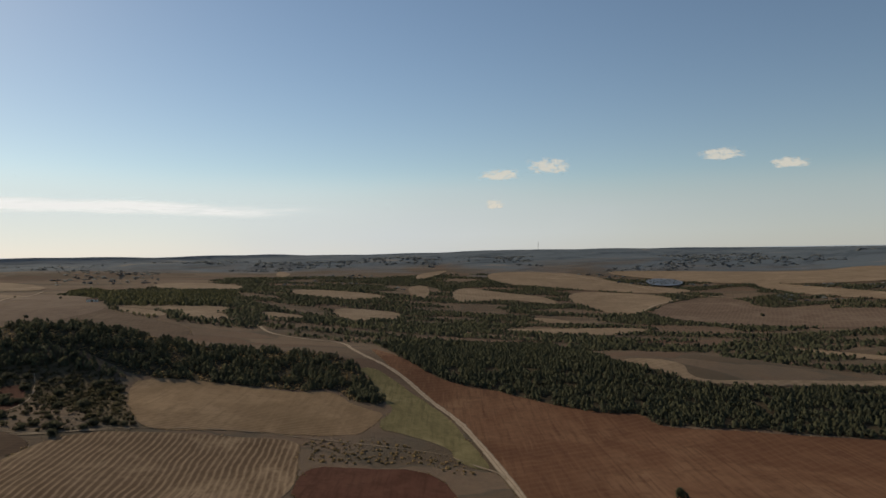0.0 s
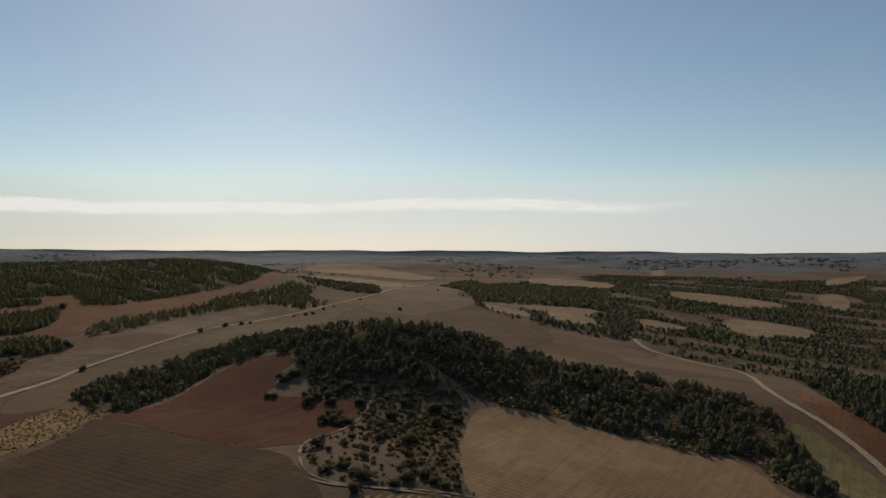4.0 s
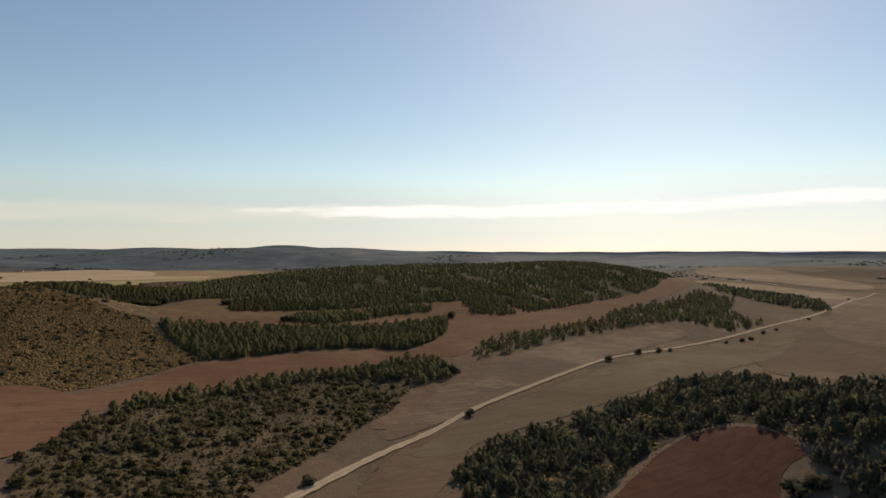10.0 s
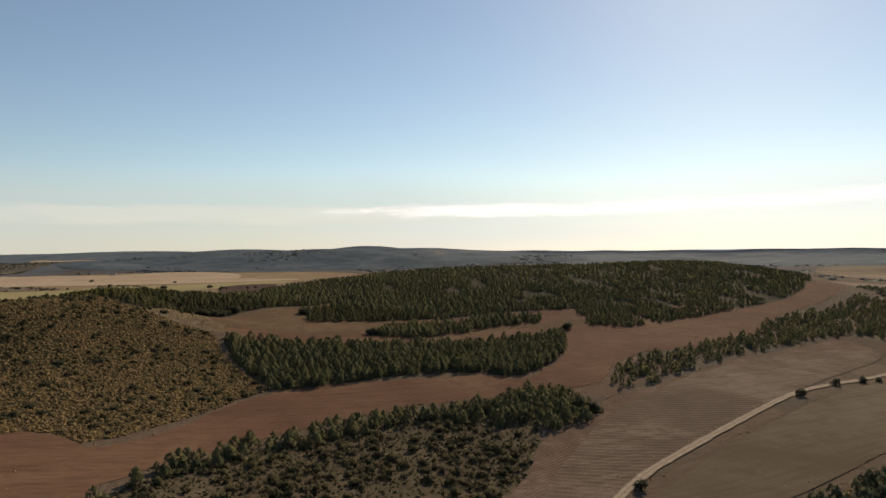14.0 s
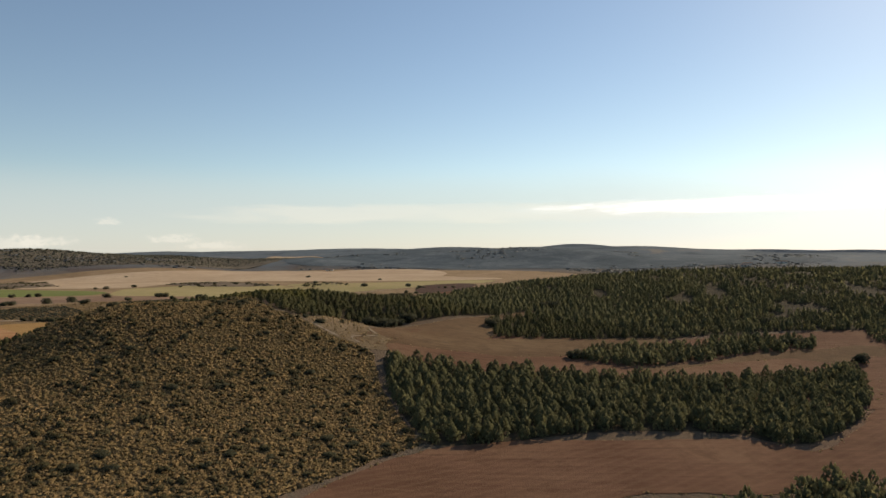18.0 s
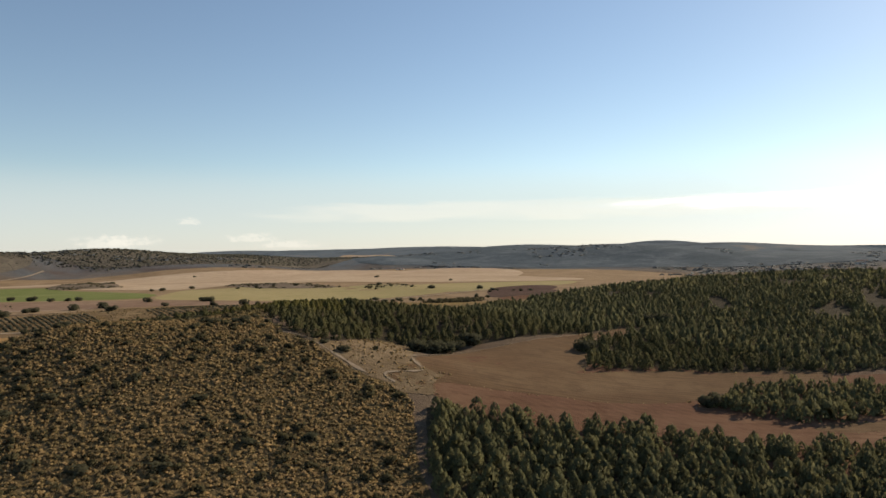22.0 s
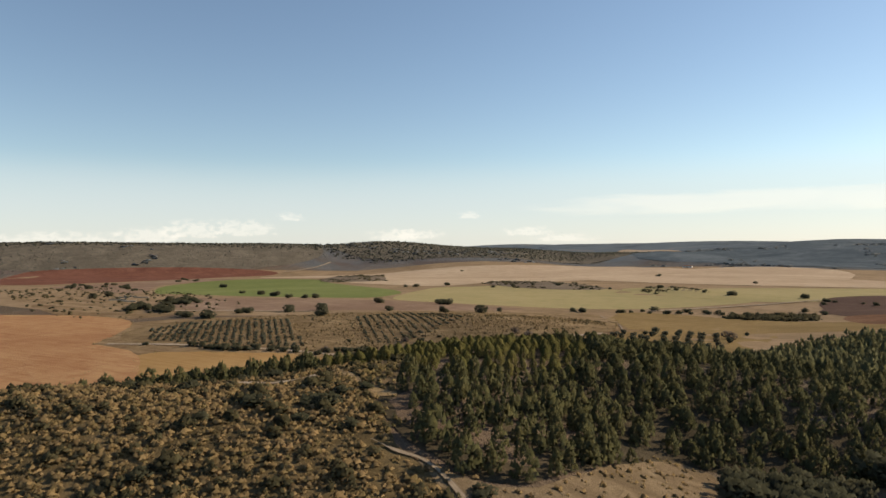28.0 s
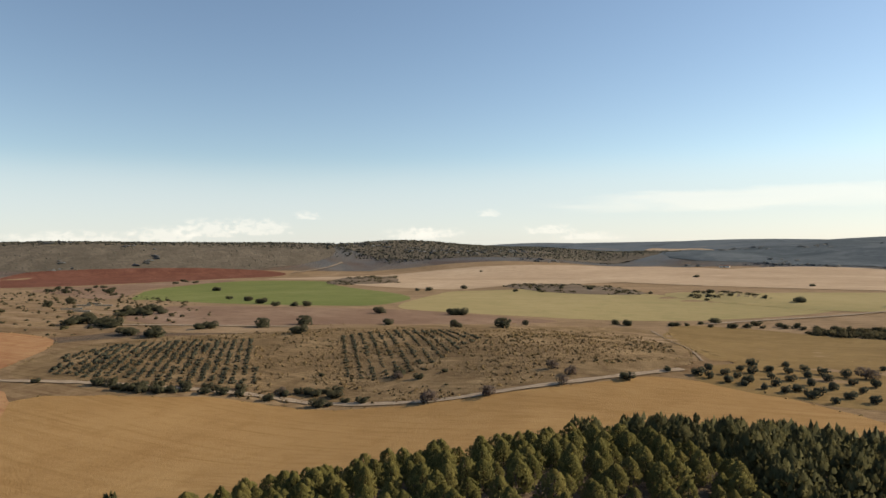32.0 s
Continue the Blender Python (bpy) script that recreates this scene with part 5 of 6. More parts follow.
def thicket(name, spots, lows, kind, count, size, leaf, seed, label, category, variants=6, wide=0.55):
    """Many plants past counting, joined into one mesh: spots x, y with their heights."""
    rng = np.random.default_rng(seed)
    kits = [crown(31 * s + seed, kind, count, size) for s in range(variants)]
    x, y = spots
    z = height(x, y) - 0.05
    all_v, all_f, all_n, base = [], [], [], 0
    which = rng.integers(0, variants, len(x))
    for s, (v, f, soft) in enumerate(kits):
        m = which == s
        n = int(m.sum())
        if not n:
            continue
        a = rng.uniform(0, 6.28, n)[:, None]
        h = lows[m][:, None]
        w = h * wide * rng.uniform(0.8, 1.25, (n, 1))
        vx = (v[:, 0] * np.cos(a) - v[:, 1] * np.sin(a)) * w + x[m][:, None]
        vy = (v[:, 0] * np.sin(a) + v[:, 1] * np.cos(a)) * w + y[m][:, None]
        vz = v[:, 2] * h + z[m][:, None]
        all_v.append(np.stack([vx, vy, vz], -1).reshape(-1, 3))
        sx, sy = soft[:, 0] * np.cos(a) - soft[:, 1] * np.sin(a), soft[:, 0] * np.sin(a) + soft[:, 1] * np.cos(a)
        all_n.append(np.stack([sx, sy, np.broadcast_to(soft[:, 2], sx.shape)], -1).reshape(-1, 3))
        all_f.append((f[None] + (base + len(v) * np.arange(n))[:, None, None]).reshape(-1, 3))
        base += n * len(v)
    ob = new(name, mesh_of(name, np.concatenate(all_v), np.concatenate(all_f), leaf, True, np.concatenate(all_n)))
    return tagged(ob, label, category, kind="stuff")


# ---- pine woods ----
rng = np.random.default_rng(7)
PINE_KIT = plant_kit("pine", 6, 560, 0.042, PINE, BARK, (0.8, 0.022, 5, 0.2))
cx, cy = scatter(WOODS["crest_row"], 3.0, 51, False)
x, y = scatter(WOODS["plantation"], 4.1, 3)
out = ~inside(WOODS["crest_row"], x, y)
x, y = np.concatenate([cx, x[out]]), np.concatenate([cy, y[out]])
out = ~inside(WOODS["clearing"], x, y) & ~inside(WOODS["stony_clearing"], x, y)
x, y = x[out], y[out]
first = np.argsort(np.hypot(x + 815, y - 185))
for i in first[:300]:
    tall = rng.uniform(2.3, 4.2)
    plant("pine_tree", PINE_KIT, x[i], y[i], tall, tall * rng.uniform(0.68, 0.9), rng, "dense olive green pine tree in hilltop plantation", "tree", "pines of the hilltop wood")
rest = first[300:]
rest = rest[[math.hypot(x[i] + 640, y[i] - 260) < 330 or noise.noise((x[i] / 55, y[i] / 24, 6)) > -0.24 for i in rest]]
d = np.hypot(x[rest] + 640, y[rest] - 260)
for m, count, size in ((d < 230, 78, 0.095), ((d >= 230) & (d < 420), 22, 0.18), ((d >= 420) & (np.arange(len(d)) % 3 > 0), 9, 0.27)):
    thicket("pine_wood", (x[rest][m], y[rest][m]), rng.uniform(2.6, 5.8, int(m.sum())), "pine", count, size, PINE_WOOD if count < 70 else PINE_MID, 4, "dark green pine plantation with pointed crowns", "wood", wide=0.70)
for key, gap, low, high, count, size, label in (
        ("pine_block", 4.2, 3.4, 7.0, 96, 0.09, "dense block of young green pines beside red field"),
        ("pine_strip", 4.6, 3.5, 6.5, 45, 0.13, "strip of pines between two fields"),
        ("hill_wood", 4.0, 2.8, 6.0, 42, 0.13, "dark pine wood on a low hill"),
        ("bank_pines", 4.4, 3.0, 6.0, 40, 0.14, "pines thinning out down a scrubby bank"),
        ("field_wood", 3.3, 2.4, 4.8, 13, 0.22, "dark pine wood beside red brown field"),
        ("tree_belt", 6.5, 3.5, 6.5, 40, 0.14, "belt of pines and oaks between fields"),
        ("corner_clump", 4.8, 4.0, 7.0, 60, 0.11, "clump of pines at a field corner"),
        ("edge_row", 4.8, 3.5, 6.5, 60, 0.11, "row of pines along the scrub edge"),
        ("plain_wood", 9.0, 4.0, 7.0, 16, 0.22, "dark oak and pine wood on the plain"),
        ("plain_thicket", 8.0, 3.0, 5.0, 16, 0.22, "low oak thicket on the plain")):
    spots = scatter(WOODS[key], gap, len(label))
    if key in ("hill_wood", "tree_belt", "field_wood"):  # small clearings
        keep = np.array([noise.noise((a / 16, b / 16, 4)) > (-0.14 if key == "hill_wood" else -0.27) for a, b in zip(*spots)])
        spots = spots[0][keep], spots[1][keep]
    thicket("pine_wood", spots, rng.uniform(low, high, len(spots[0])), "pine", count, size, FAR_PINE if key in ("hill_wood", "field_wood", "bank_pines") else PINE_WOOD, len(label), label, "wood", wide=0.8)
# the wide wooded valley beyond the first fields: trees wherever no field lies
spots = scatter([(-840, 960), (-480, 840), (-90, 690), (120, 750), (480, 570), (930, 840), (1140, 1350), (720, 1770), (120, 2130), (-630, 1950)], 6.4, 21)
keep = np.array([noise.noise((a / 150, b / 60, 3)) > -0.08 for a, b in zip(*spots)])
spots = spots[0][keep], spots[1][keep]
thicket("pine_wood", spots, rng.uniform(3.0, 5.4, len(spots[0])), "pine", 5, 0.33, FAR_PINE, 9, "far pine woods in strips between fallow fields", "wood", wide=1.0)

# ---- ridge woodland and far woods ----
for poly, gap, seed, level in (([(-1500, -1875), (-1290, -1620), (-2175, -880), (-2400, -1050)], 13, 5, -0.35), ([(-2250, -960), (-2130, -750), (-2430, -330), (-2850, -90), (-3075, -450), (-2700, -960)], 13, 6, -0.4)):
    spots = scatter(poly, gap, seed)
    keep = np.array([noise.noise((a / 130, b / 130, 7)) > level for a, b in zip(*spots)])
    spots = spots[0][keep], spots[1][keep]
    thicket("ridge_woodland", spots, rng.uniform(2.0, 4.6, len(spots[0])), "oak", 6, 0.36, RIDGE_OAK, seed, "scattered dark oak and pine woodland on a ridge", "wood", wide=2.0)
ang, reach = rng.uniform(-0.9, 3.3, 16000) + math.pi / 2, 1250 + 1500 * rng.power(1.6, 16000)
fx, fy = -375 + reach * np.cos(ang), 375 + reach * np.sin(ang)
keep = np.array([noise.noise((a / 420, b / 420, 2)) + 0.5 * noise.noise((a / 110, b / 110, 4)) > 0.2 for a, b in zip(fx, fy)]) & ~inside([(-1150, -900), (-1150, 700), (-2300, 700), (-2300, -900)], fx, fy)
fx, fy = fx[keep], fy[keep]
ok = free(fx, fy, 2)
thicket("far_woodland", (fx[ok], fy[ok]), rng.uniform(2.2, 4.2, int(ok.sum())), "oak", 4, 0.45, HAZED_WOODS, 17, "woods and thickets dotted over the distant plain, paled as haze", "wood", wide=3.4)

for k, poly in enumerate([f[4] for f in FIELDS if f[0] == "ridge_heath"][:2]):
    spots = scatter(poly, 14, 60 + k)
    thicket("ridge_scrub", spots, rng.uniform(0.9, 2.4, len(spots[0])), "oak", 3, 0.46, RIDGE_OAK, 60 + k, "dark scrub dotted over ridge slopes", "scrub", wide=1.7)
for k, poly in enumerate([f[4] for f in FIELDS if f[0] == "scrub_island"]):
    spots = scatter(poly, 8.0, 70 + k, False, 0.7)
    keep = np.array([noise.noise((a / 40, b / 40, 8)) > -0.05 for a, b in zip(*spots)])
    spots = spots[0][keep], spots[1][keep]
    thicket("island_scrub", spots, rng.uniform(0.8, 3.2, len(spots[0])), "oak", 16, 0.22, DARK_SCRUB, 70 + k, "dark scrub on a low island between crops", "scrub", wide=1.9)

# ---- scrub ----
for key, gap, low, high, seed, count, leaf, label in (
        ("heath_hill", 1.35, 0.45, 1.1, 8, 9, HEATH, "olive brown heath shrubs covering a hill"),
        ("clearing", 1.9, 0.4, 1.0, 44, 9, TUSSOCK, "golden olive heath shrubs in a clearing"),
        ("stony_clearing", 2.6, 0.4, 1.0, 47, 9, TUSSOCK, "golden olive heath shrubs on stony ground"),
        ("clearing", 8.0, 1.2, 2.2, 45, 34, DARK_SCRUB, "darker rounded shrubs in a heath clearing"),
        ("heath_hill", 8.0, 1.2, 2.4, 28, 60, DARK_SCRUB, "large dark rounded shrubs dotted over heath hill"),
        ("heath_hill", 4.6, 0.8, 1.8, 29, 32, MID_SCRUB, "olive rounded shrubs dotted over heath hill"),
        ("thicket", 2.0, 0.3, 0.9, 12, 8, MID_SCRUB, "low brown heath between the thicket bushes"),
        ("thicket", 3.6, 0.9, 2.3, 13, 34, MID_SCRUB, "olive bushes in the scrub thicket"),
        ("thicket", 7.5, 1.6, 3.2, 17, 48, DARK_SCRUB, "dark rounded bushes in the scrub thicket"),
        ("roadside_scrub", 4.2, 0.8, 2.4, 15, 18, DARK_SCRUB, "dark low scrub beside the dirt road"),
        ("dark_scrub", 5.6, 0.8, 2.6, 16, 40, DARK_SCRUB, "dark tangled scrub beside stubble field"),
        ("hill_wood", 3.2, 0.4, 1.3, 48, 8, HEATH, "brown heath in the clearings of a pine wood"),
        ("bank_scrub", 4.4, 0.7, 2.2, 26, 30, DARK_SCRUB, "dark scrub climbing a bank under pine wood"),
        ("bank_scrub", 2.6, 0.3, 0.8, 27, 7, MID_SCRUB, "low brown heath on a shaded bank"),
        ("brown_hedge", 3.6, 1.6, 3.8, 49, 34, MID_SCRUB, "dense brown bare hedge thicket between fields"),
        ("far_scrub", 6.0, 1.2, 3.0, 46, 14, DARK_SCRUB, "dark scrub patch beside far hedge"),
        ("bushy_bank", 5.0, 0.6, 1.8, 14, 26, DARK_SCRUB, "scattered shrubs on bare ground"),
        ("rough_bank", 4.0, 0.5, 1.2, 18, 12, HEATH, "rough tussocky bank between fields"),
        ("tussock_bank", 2.0, 0.3, 0.9, 19, 9, TUSSOCK, "pale tussocks on a roadside bank")):
    spots = scatter(WOODS[key], gap, seed, jitter=0.62)
    if gap > 3.4 and key in ("heath_hill", "thicket"):  # bushes stand in loose drifts
        keep = np.array([noise.noise((a / 26, b / 26, seed)) + 0.6 * noise.noise((a / 7, b / 7, seed)) > -0.12 for a, b in zip(*spots)])
        spots = spots[0][keep], spots[1][keep]
    thicket("heath_scrub", spots, rng.uniform(low, high, len(spots[0])), "oak", count, 0.3 if count < 16 else 0.19 if count < 30 else 0.15, leaf, seed, label, "scrub", wide=1.8 if leaf == HEATH else 1.5)
spots = scatter(WOODS["heath_hill"], 3.0, 9)
thicket("dry_tussocks", spots, rng.uniform(0.3, 0.8, len(spots[0])), "oak", 4, 0.40, TUSSOCK, 3, "pale dry grass tussocks between shrubs", "grass", wide=1.2)
spots = scatter([(-905, -40), (-960, -80), (-1030, -40), (-1130, 60), (-1160, 140), (-1020, 185), (-930, 120), (-915, 40)], 2.5, 10, False)
keep = np.array([noise.noise((a / 22, b / 22, 9)) > -0.1 for a, b in zip(*spots)])
thicket("dry_tussocks", (spots[0][keep], spots[1][keep]), rng.uniform(0.45, 1.1, int(keep.sum())), "oak", 4, 0.42, SLOPE_GRASS, 5, "straw coloured tussocks on the olive slope", "grass", wide=1.2)

spots = scatter([(-905, -40), (-960, -80), (-1030, -40), (-1130, 60), (-1160, 140), (-1020, 185), (-930, 120), (-915, 40)], 5.0, 33, False)
keep = np.array([noise.noise((a / 30, b / 30, 2)) > 0.2 for a, b in zip(*spots)])
thicket("heath_scrub", (spots[0][keep], spots[1][keep]), rng.uniform(0.4, 1.0, int(keep.sum())), "oak", 8, 0.3, DARK_SCRUB, 34, "low dark shrubs between the olive rows", "scrub", wide=1.5)
for k, f in enumerate([f for f in FIELDS if f[0] in ("eroded_gully", "bare_patch")]):
    spots = scatter(f[4], 2.4, 80 + k, False)
    keep = np.array([noise.noise((a / 5, b / 5, 6)) > -0.25 for a, b in zip(*spots)])
    thicket("dry_tussocks", (spots[0][keep], spots[1][keep]), rng.uniform(0.3, 0.9, int(keep.sum())), "oak", 7, 0.3, HEATH, 80 + k, "olive tussocks on bare stony ground", "grass", wide=1.5)
spots = scatter(WOODS["left_bank"], 15.0, 91, False, 0.7)
thicket("heath_scrub", spots, rng.uniform(0.6, 2.4, len(spots[0])), "oak", 14, 0.25, DARK_SCRUB, 92, "dark scrub on a low bank beside orange field", "scrub", wide=1.7)

# ---- weedy margins along the near fields ----
mx, my = [], []
for shape in FIELD_SHAPES[:24]:
    for (ax0, ay0), (bx0, by0) in zip(shape, shape[1:] + shape[:1]):
        n = int(math.hypot(bx0 - ax0, by0 - ay0) / 1.6)
        for i in range(n):
            if noise.noise((ax0 / 15, ay0 / 15, 3)) > -0.25:
                f = rng.random()
                mx.append(ax0 + (bx0 - ax0) * f + rng.normal(0, 0.7))
                my.append(ay0 + (by0 - ay0) * f + rng.normal(0, 0.7))
mx, my = np.array(mx), np.array(my)
near = (np.hypot(mx + 450, my - 250) < 800)
mx, my = mx[near], my[near]
split = rng.random(len(mx)) < 0.8
thicket("field_margin", (mx[split], my[split]), rng.uniform(0.2, 0.55, int(split.sum())), "oak", 4, 0.4, TUSSOCK, 41, "dry weeds and tussocks along field edges", "grass", wide=1.4)
thicket("field_margin", (mx[~split], my[~split]), rng.uniform(0.3, 0.8, int((~split).sum())), "oak", 8, 0.3, HEATH, 42, "low brown shrubs along field edges", "scrub", wide=1.4)

# ---- single trees and bushes ----
OAK_KIT = plant_kit("oak", 5, 380, 0.07, OAK, GREY_BARK, (0.5, 0.05, 4, 0.25))
OLIVE_KIT = plant_kit("oak", 4, 260, 0.07, OLIVE, GREY_BARK, (0.5, 0.045, 3, 0.22))
TWIG_KIT = plant_kit("oak", 3, 420, 0.045, TWIGS, GREY_BARK, (0.7, 0.03, 7, 0.3))
BUSH_KIT = plant_kit("oak", 5, 220, 0.085, OAK, GREY_BARK, (0.3, 0.03, 4, 0.2))
for key, name, kit, low, high, wide, label, category, group in (
        ("field_oaks", "holm_oak", OAK_KIT, 4.2, 7.0, 1.6, "dark round holm oak standing alone in a field", "tree", "oaks in the fields"),
        ("bank_oaks", "holm_oak", OAK_KIT, 3.8, 5.4, 2.3, "broad dark holm oak clump on a dry bank", "tree", "oaks on the dry bank"),
        ("foot_hedge", "hedge_bush", BUSH_KIT, 2.2, 3.4, 1.5, "dense dark hedge bush beside dirt track", "bush", "hedge bushes"),
        ("island_oaks", "holm_oak", OAK_KIT, 3.2, 5.4, 1.6, "dark holm oak on a scrub island", "tree", "oaks on the scrub islands"),
        ("hedge", "hedge_bush", BUSH_KIT, 2.4, 4.2, 1.7, "grey green hedge bush beside a field track", "bush", "hedge bushes"),
        ("hedge2", "hedge_bush", BUSH_KIT, 2.4, 4.4, 1.7, "dark hedge bush between far fields", "bush", "hedge bushes"),
        ("road_row", "slope_bush", BUSH_KIT, 1.8, 3.4, 1.5, "dark bush in a row along dirt track", "bush", "bushes of the olive slope"),
        ("bare", "bare_tree", TWIG_KIT, 3.2, 5.5, 1.4, "leafless brown twiggy tree beside field edge", "tree", "bare trees"),
        ("olives_a", "olive_tree", OLIVE_KIT, 2.5, 3.4, 1.15, "rounded grey green olive tree in a grove", "tree", "olive grove"),
        ("roadside", "roadside_bush", BUSH_KIT, 2.2, 4.2, 1.3, "dark bush beside the pale dirt road", "bush", "roadside bushes"),
        ("dark_bush", "juniper_bush", BUSH_KIT, 2.6, 5.0, 1.5, "dark dense juniper bush on scrubby bank", "bush", "junipers on the bank"),
        ("dark_oak", "holm_oak", OAK_KIT, 4.5, 6.5, 1.6, "broad dark holm oak at a wood edge", "tree", "oaks at wood edges"),
        ("hill_bush", "heath_bush", BUSH_KIT, 1.5, 2.6, 2.1, "dark rounded bush on the heath hill", "bush", "bushes on the heath hill"),
        ("top_bush", "heath_bush", BUSH_KIT, 1.5, 2.5, 2.1, "large rounded bush near the hilltop trail", "bush", "bushes on the heath hill"),
        ("slope_bush", "slope_bush", BUSH_KIT, 1.8, 3.6, 1.5, "dark bush along the olive slope", "bush", "bushes of the olive slope")):
    for px, py in SPOTS[key]:
        tall = rng.uniform(low, high)
        plant(name, kit, px, py, tall, tall * wide * rng.uniform(0.85, 1.15), rng, label, category, group)

for (px, py), tall in zip(SPOTS["lone"], (6.0, 4.5, 6.5)):
    plant("holm_oak", OAK_KIT, px, py, tall, tall * 1.3, rng, "dark holm oak alone at a field edge", "tree", "lone oaks")

# ---- young olives in rows on the slope ----
SAPLING_KIT = plant_kit("oak", 3, 60, 0.13, OLIVE, GREY_BARK, (0.5, 0.05, 3, 0.2))
for key, turn, across, along, low, high in (("orchard_a", -48, 3.9, 4.4, 1.1, 1.7), ("orchard_b", -52, 4.8, 4.6, 0.9, 1.5)):
    shape = SPOTS[key]
    c, s = math.cos(radians(turn)), math.sin(radians(turn))
    mx, my = np.mean(np.array(shape), 0)
    u, v = np.meshgrid(np.arange(-40, 41) * across, np.arange(-60, 61) * along)
    u, v = u.ravel() + rng.normal(0, 0.16, u.size), v.ravel() + rng.normal(0, 0.2, v.size)
    px, py = mx + u * c - v * s, my + u * s + v * c
    keep = inside(shape, px, py) & (rng.random(px.size) > 0.1)
    px, py = px[keep], py[keep]
    near = np.argsort(np.hypot(px + 905, py - 20))
    for i in near[:150]:
        tall = rng.uniform(low, high)
        plant("young_olive", SAPLING_KIT, px[i], py[i], tall, tall * rng.uniform(1.4, 1.8), rng, "small dark young olive tree in planted row", "tree", "young olives on the slope")
    rest = near[150:]
    thicket("olive_rows", (px[rest], py[rest]), rng.uniform(low, high, len(rest)), "oak", 26, 0.2, OLIVE, 33, "young olives in planted rows higher up the slope", "olives", wide=1.6)


# ---- small buildings far off, a mast, and stone terraces ----
def box(bm, x0, y0, z0, x1, y1, z1):
    made = bmesh.ops.create_cube(bm, size=1.0, matrix=Matrix.LocRotScale(((x0 + x1) / 2, (y0 + y1) / 2, (z0 + z1) / 2), None, (x1 - x0, y1 - y0, z1 - z0)))
    return made["verts"]


def part(name, bm, material, parent, label=""):
    me = bpy.data.meshes.new(name)
    bm.to_mesh(me)
    bm.free()
    me.materials.append(material)
    ob = new(name, me)
    ob.parent = parent
    return tagged(ob, label)


def farm_shed(x, y, turn, long, wide, tall):
    root = new("farm_shed")
    root.matrix_basis = pose(x, y, float(height(x, y)) - 0.3, 0, 0, turn)
    bm = bmesh.new()
    box(bm, -long / 2, -wide / 2, 0, long / 2, wide / 2, tall)
    part("wall", bm, WALL_PAINT, root)
    bm = bmesh.new()
    a, b, o = long / 2 + 0.4, wide / 2 + 0.4, tall + 0.05
    v = [bm.verts.new(q) for q in ((-a, -b, o), (a, -b, o), (a, b, o), (-a, b, o), (-a, 0, o + wide * 0.28), (a, 0, o + wide * 0.28))]
    for f in ((0, 1, 5, 4), (2, 3, 4, 5), (0, 4, 3), (1, 2, 5), (3, 2, 1, 0)):
        bm.faces.new([v[i] for i in f])
    part("roof", bm, ROOF_TILE, root, "low clay tiled roof")
    bm = bmesh.new()
    box(bm, -1.5, -wide / 2 - 0.06, 0, 1.5, -wide / 2 + 0.05, tall * 0.8)
    part("door", bm, DOOR_WOOD, root, "dark wooden double door")
    for s in (-0.33, 0.33):
        bm = bmesh.new()
        box(bm, long * s - 0.6, -wide / 2 - 0.05, tall * 0.45, long * s + 0.6, -wide / 2 + 0.05, tall * 0.75)
        part("window", bm, DOOR_WOOD, root)
    return tagged(root, "low white farm shed with clay roof", "building", "farm sheds")


for (px, py), (turn, long, wide, tall) in zip(SPOTS["sheds"], ((20, 14, 7, 3.4), (70, 26, 10, 4.5), (60, 34, 12, 5), (65, 24, 10, 4.5), (80, 22, 9, 4))):
    farm_shed(px, py, turn, long, wide, tall)
for px, py in SPOTS["terraces"]:
    root = new("stone_wall")
    root.matrix_basis = pose(px, py, float(height(px, py)) - 0.2, 0, 0, rng.uniform(95, 135))
    for row in range(3):
        for i in range(16):
            bm = bmesh.new()
            s = rng.uniform(0.35, 0.5)
            corners = box(bm, i * 0.95 - s, -s, row * 0.5, i * 0.95 + s, s, row * 0.5 + 0.5)
            for v in corners:
                v.co += Vector(rng.normal(0, 0.05, 3))
            part("stone", bm, STONE, root)
    tagged(root, "broken pale dry stone terrace wall", "wall", "terrace walls")
mast = new("radio_mast")
mast.matrix_basis = pose(560, 3950, float(height(560, 3950)))
bm = bmesh.new()
for ang in range(3):
    w = ang * 2.0944
    box(bm, 2.2 * math.cos(w) - 0.4, 2.2 * math.sin(w) - 0.4, -1, 2.2 * math.cos(w) + 0.4, 2.2 * math.sin(w) + 0.4, 46)
part("leg", bm, STEEL, mast)
for z in range(4, 46, 6):
    bm = bmesh.new()
    box(bm, -2.4, -2.4, z, 2.4, 2.4, z + 0.6)
    part("brace", bm, STEEL, mast)
tagged(mast, "tall grey steel mast on the horizon", "mast")

# ---- clouds and painted haze low over the horizon ----
VEIL = cloud_material("cloud_bank", 9.0, 420.0, 0.85, 1.7, 1.0, (0.89, 0.97, 1.12, 1))
PUFF = cloud_material("small_cloud", 2.0, 50.0, 0.7, 3.0, 0.74, (1.0, 0.99, 0.97, 1))
HEAP = cloud_material("heaped_cloud", 1.8, 52.0, 0.36, 3.0, 0.74, (0.93, 0.98, 1.04, 1))
# added emissive sheets: they paint pale horizon haze over the low sky
WHITE_SKY = cloud_material("horizon_haze_glow", 3.0, 1600.0, 0.72, 0.2, 0.80, (0.78, 0.93, 1.18, 1))
BLUE_VEIL = cloud_material("pale_haze_glow", 3.0, 1600.0, 0.66, 0.2, 0.54, (0.75, 0.92, 1.16, 1))


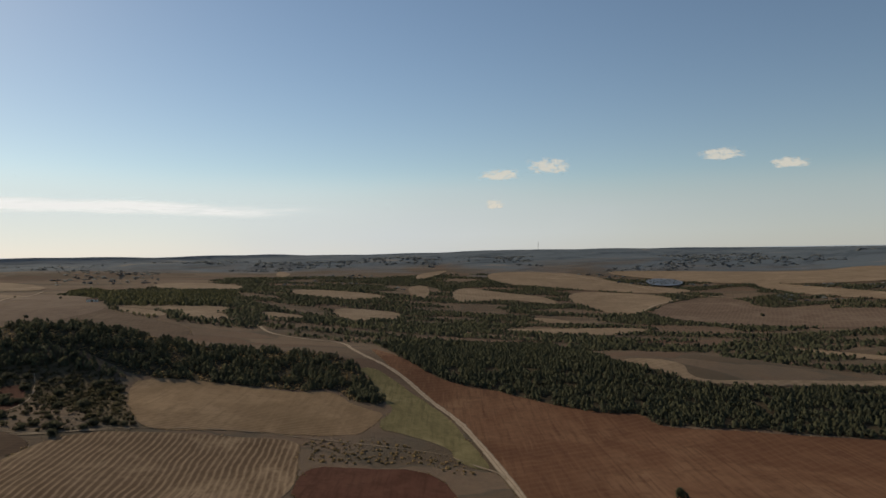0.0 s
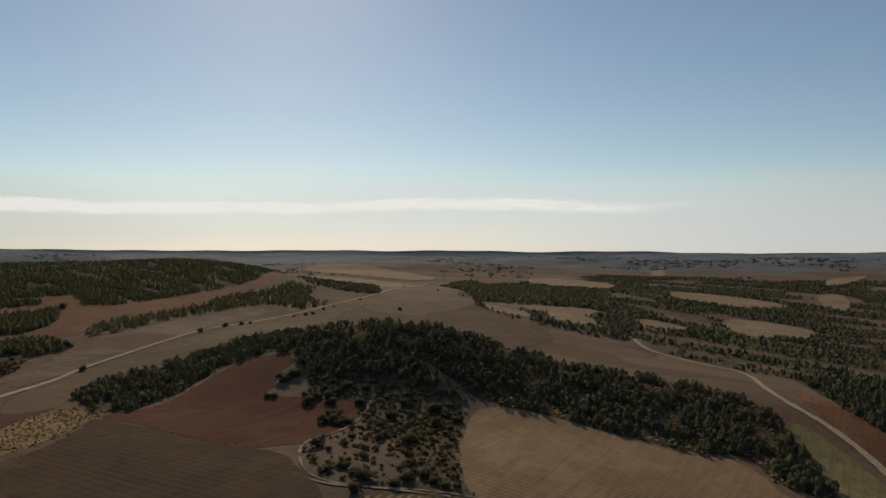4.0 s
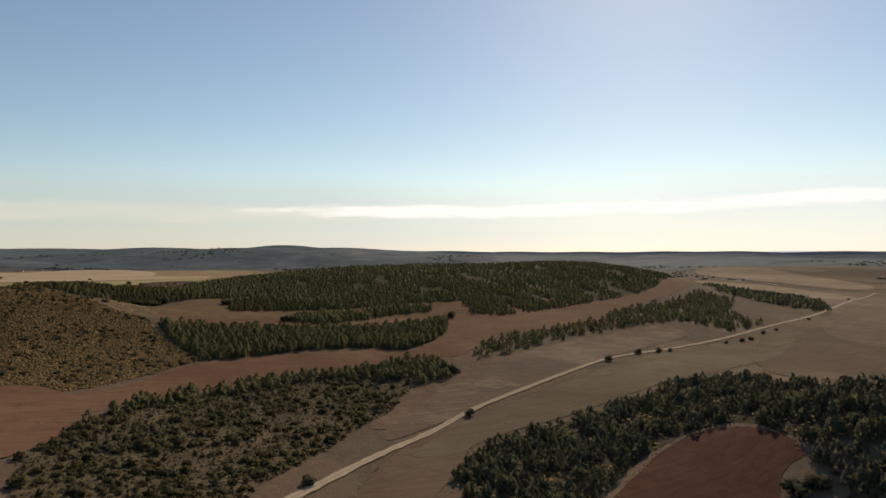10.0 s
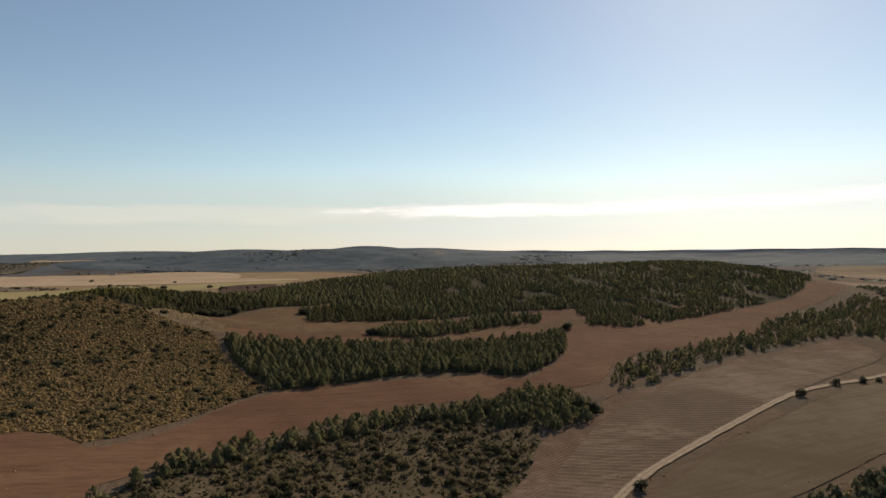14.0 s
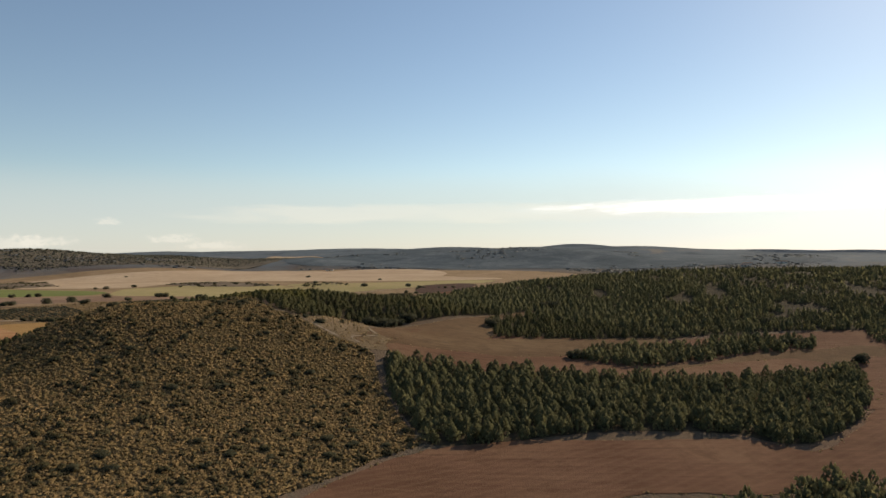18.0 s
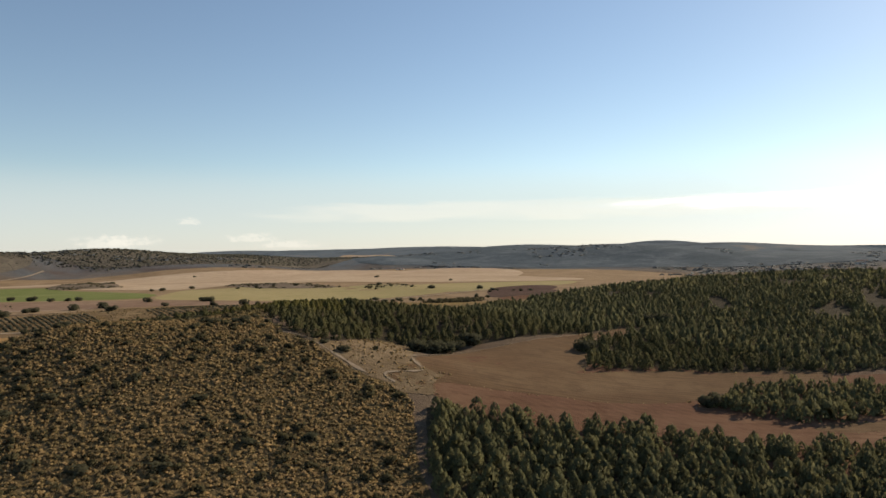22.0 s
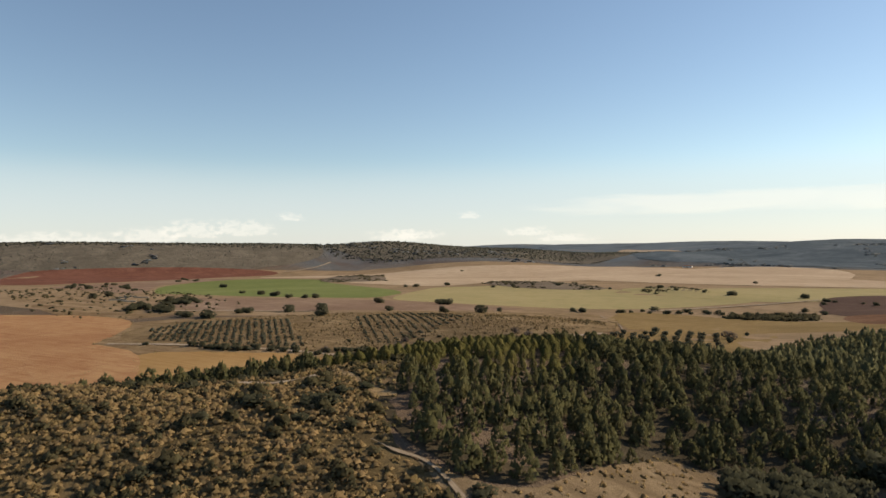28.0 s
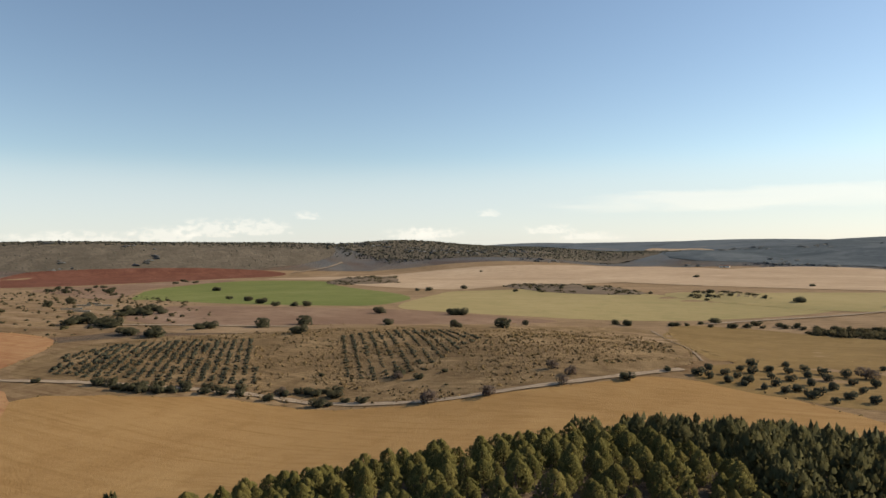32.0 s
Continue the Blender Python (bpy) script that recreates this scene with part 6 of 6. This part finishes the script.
def cloud_strip(name, material, yaw0, yaw1, low, high, radius, label, arch=0.0, columns=60, eye=(-375, 225), base=1.0, fade=4.0):
    """A curved sheet of cloud or painted haze between two bearings and two heights in degrees."""
    verts, uv, n = [], [], 7
    for i in range(columns + 1):
        f = i / columns
        a = radians(yaw0 + (yaw1 - yaw0) * f)
        ends = math.sin(math.pi * f) if columns < 20 else min(1, fade * f, fade * (1 - f))
        for j in range(n):
            g = j / (n - 1)
            e = radians(low + (high - low) * g + arch * math.exp(-(((yaw0 + (yaw1 - yaw0) * f) - 27) / 14) ** 2))
            verts.append((eye[0] - radius * math.sin(a), eye[1] + radius * math.cos(a), 135 + radius * math.tan(e)))
            uv.append(math.sin(math.pi * g ** base) * ends)
    g = np.arange(len(verts)).reshape(columns + 1, n)
    faces = np.stack([g[:-1, :-1], g[:-1, 1:], g[1:, 1:], g[1:, :-1]], -1).reshape(-1, 4)
    me = mesh_of(name, verts, faces, material, True)
    layer = me.uv_layers.new(name="body")
    u = np.array(uv)[faces.ravel()]
    layer.data.foreach_set("uv", np.column_stack([u, u]).ravel())
    return tagged(new(name, me), label, "cloud", kind="structure")


THIN = cloud_material("thin_bank", 9.0, 600.0, 0.3, 1.8, 0.75, (0.96, 0.985, 1.0, 1))
cloud_strip("cloud_bank", THIN, 58, 112, 1.9, 4.2, 4460, "thin fading cloud bank low over the hills")
cloud_strip("cloud_bank", VEIL, 0, 84, 2.5, 4.1, 4450, "long white cloud bank low over the horizon", 0.7, fade=4.5)
cloud_strip("horizon_haze_glow", WHITE_SKY, -55, 105, -2.6, 9.0, 4550, "glowing sheet painting bright horizon haze towards the sun", base=0.6, fade=2.4)
cloud_strip("pale_haze_glow", BLUE_VEIL, 30, 200, -2.4, 8.5, 4600, "pale blue glowing sheet painting haze over far hills", base=0.6)
cloud_strip("pale_haze_glow", BLUE_VEIL, -110, 30, -2.4, 8.0, 4560, "pale blue glowing sheet painting haze over the plain", base=0.6)
for yaw, up, wide, tall in ((-4.9, 6.25, 4.0, 0.9), (-9.0, 6.9, 4.2, 1.3), (-4.4, 3.75, 2.0, 0.8), (-22.6, 7.2, 4.0, 1.0), (-27.4, 6.2, 3.4, 0.8)):
    cloud_strip("small_cloud", PUFF, yaw - wide * 0.5, yaw + wide * 0.5, up - tall * 0.6, up + tall * 0.6, 4300, "small white fair weather cloud", columns=14, eye=(0, 0), base=0.75)
for yaw, up, wide, tall in ((147, 0.7, 13, 1.3), (140.5, 1.0, 7, 1.5), (137.5, 1.5, 6, 1.7), (133.5, 1.6, 7, 1.5), (129.5, 2.5, 3.2, 0.8), (120.5, 0.9, 7, 1.2), (118.6, 1.0, 6, 1.0), (114.2, 2.6, 2.6, 0.7), (109, 1.2, 6, 0.9), (106, 0.6, 7, 0.8)):
    cloud_strip("small_cloud", HEAP, yaw - wide * 0.5, yaw + wide * 0.5, up - tall * 0.6, up + tall * 0.6, 3900, "small heaped white cloud low in the sky", columns=16, eye=(-745, 225), base=0.6)
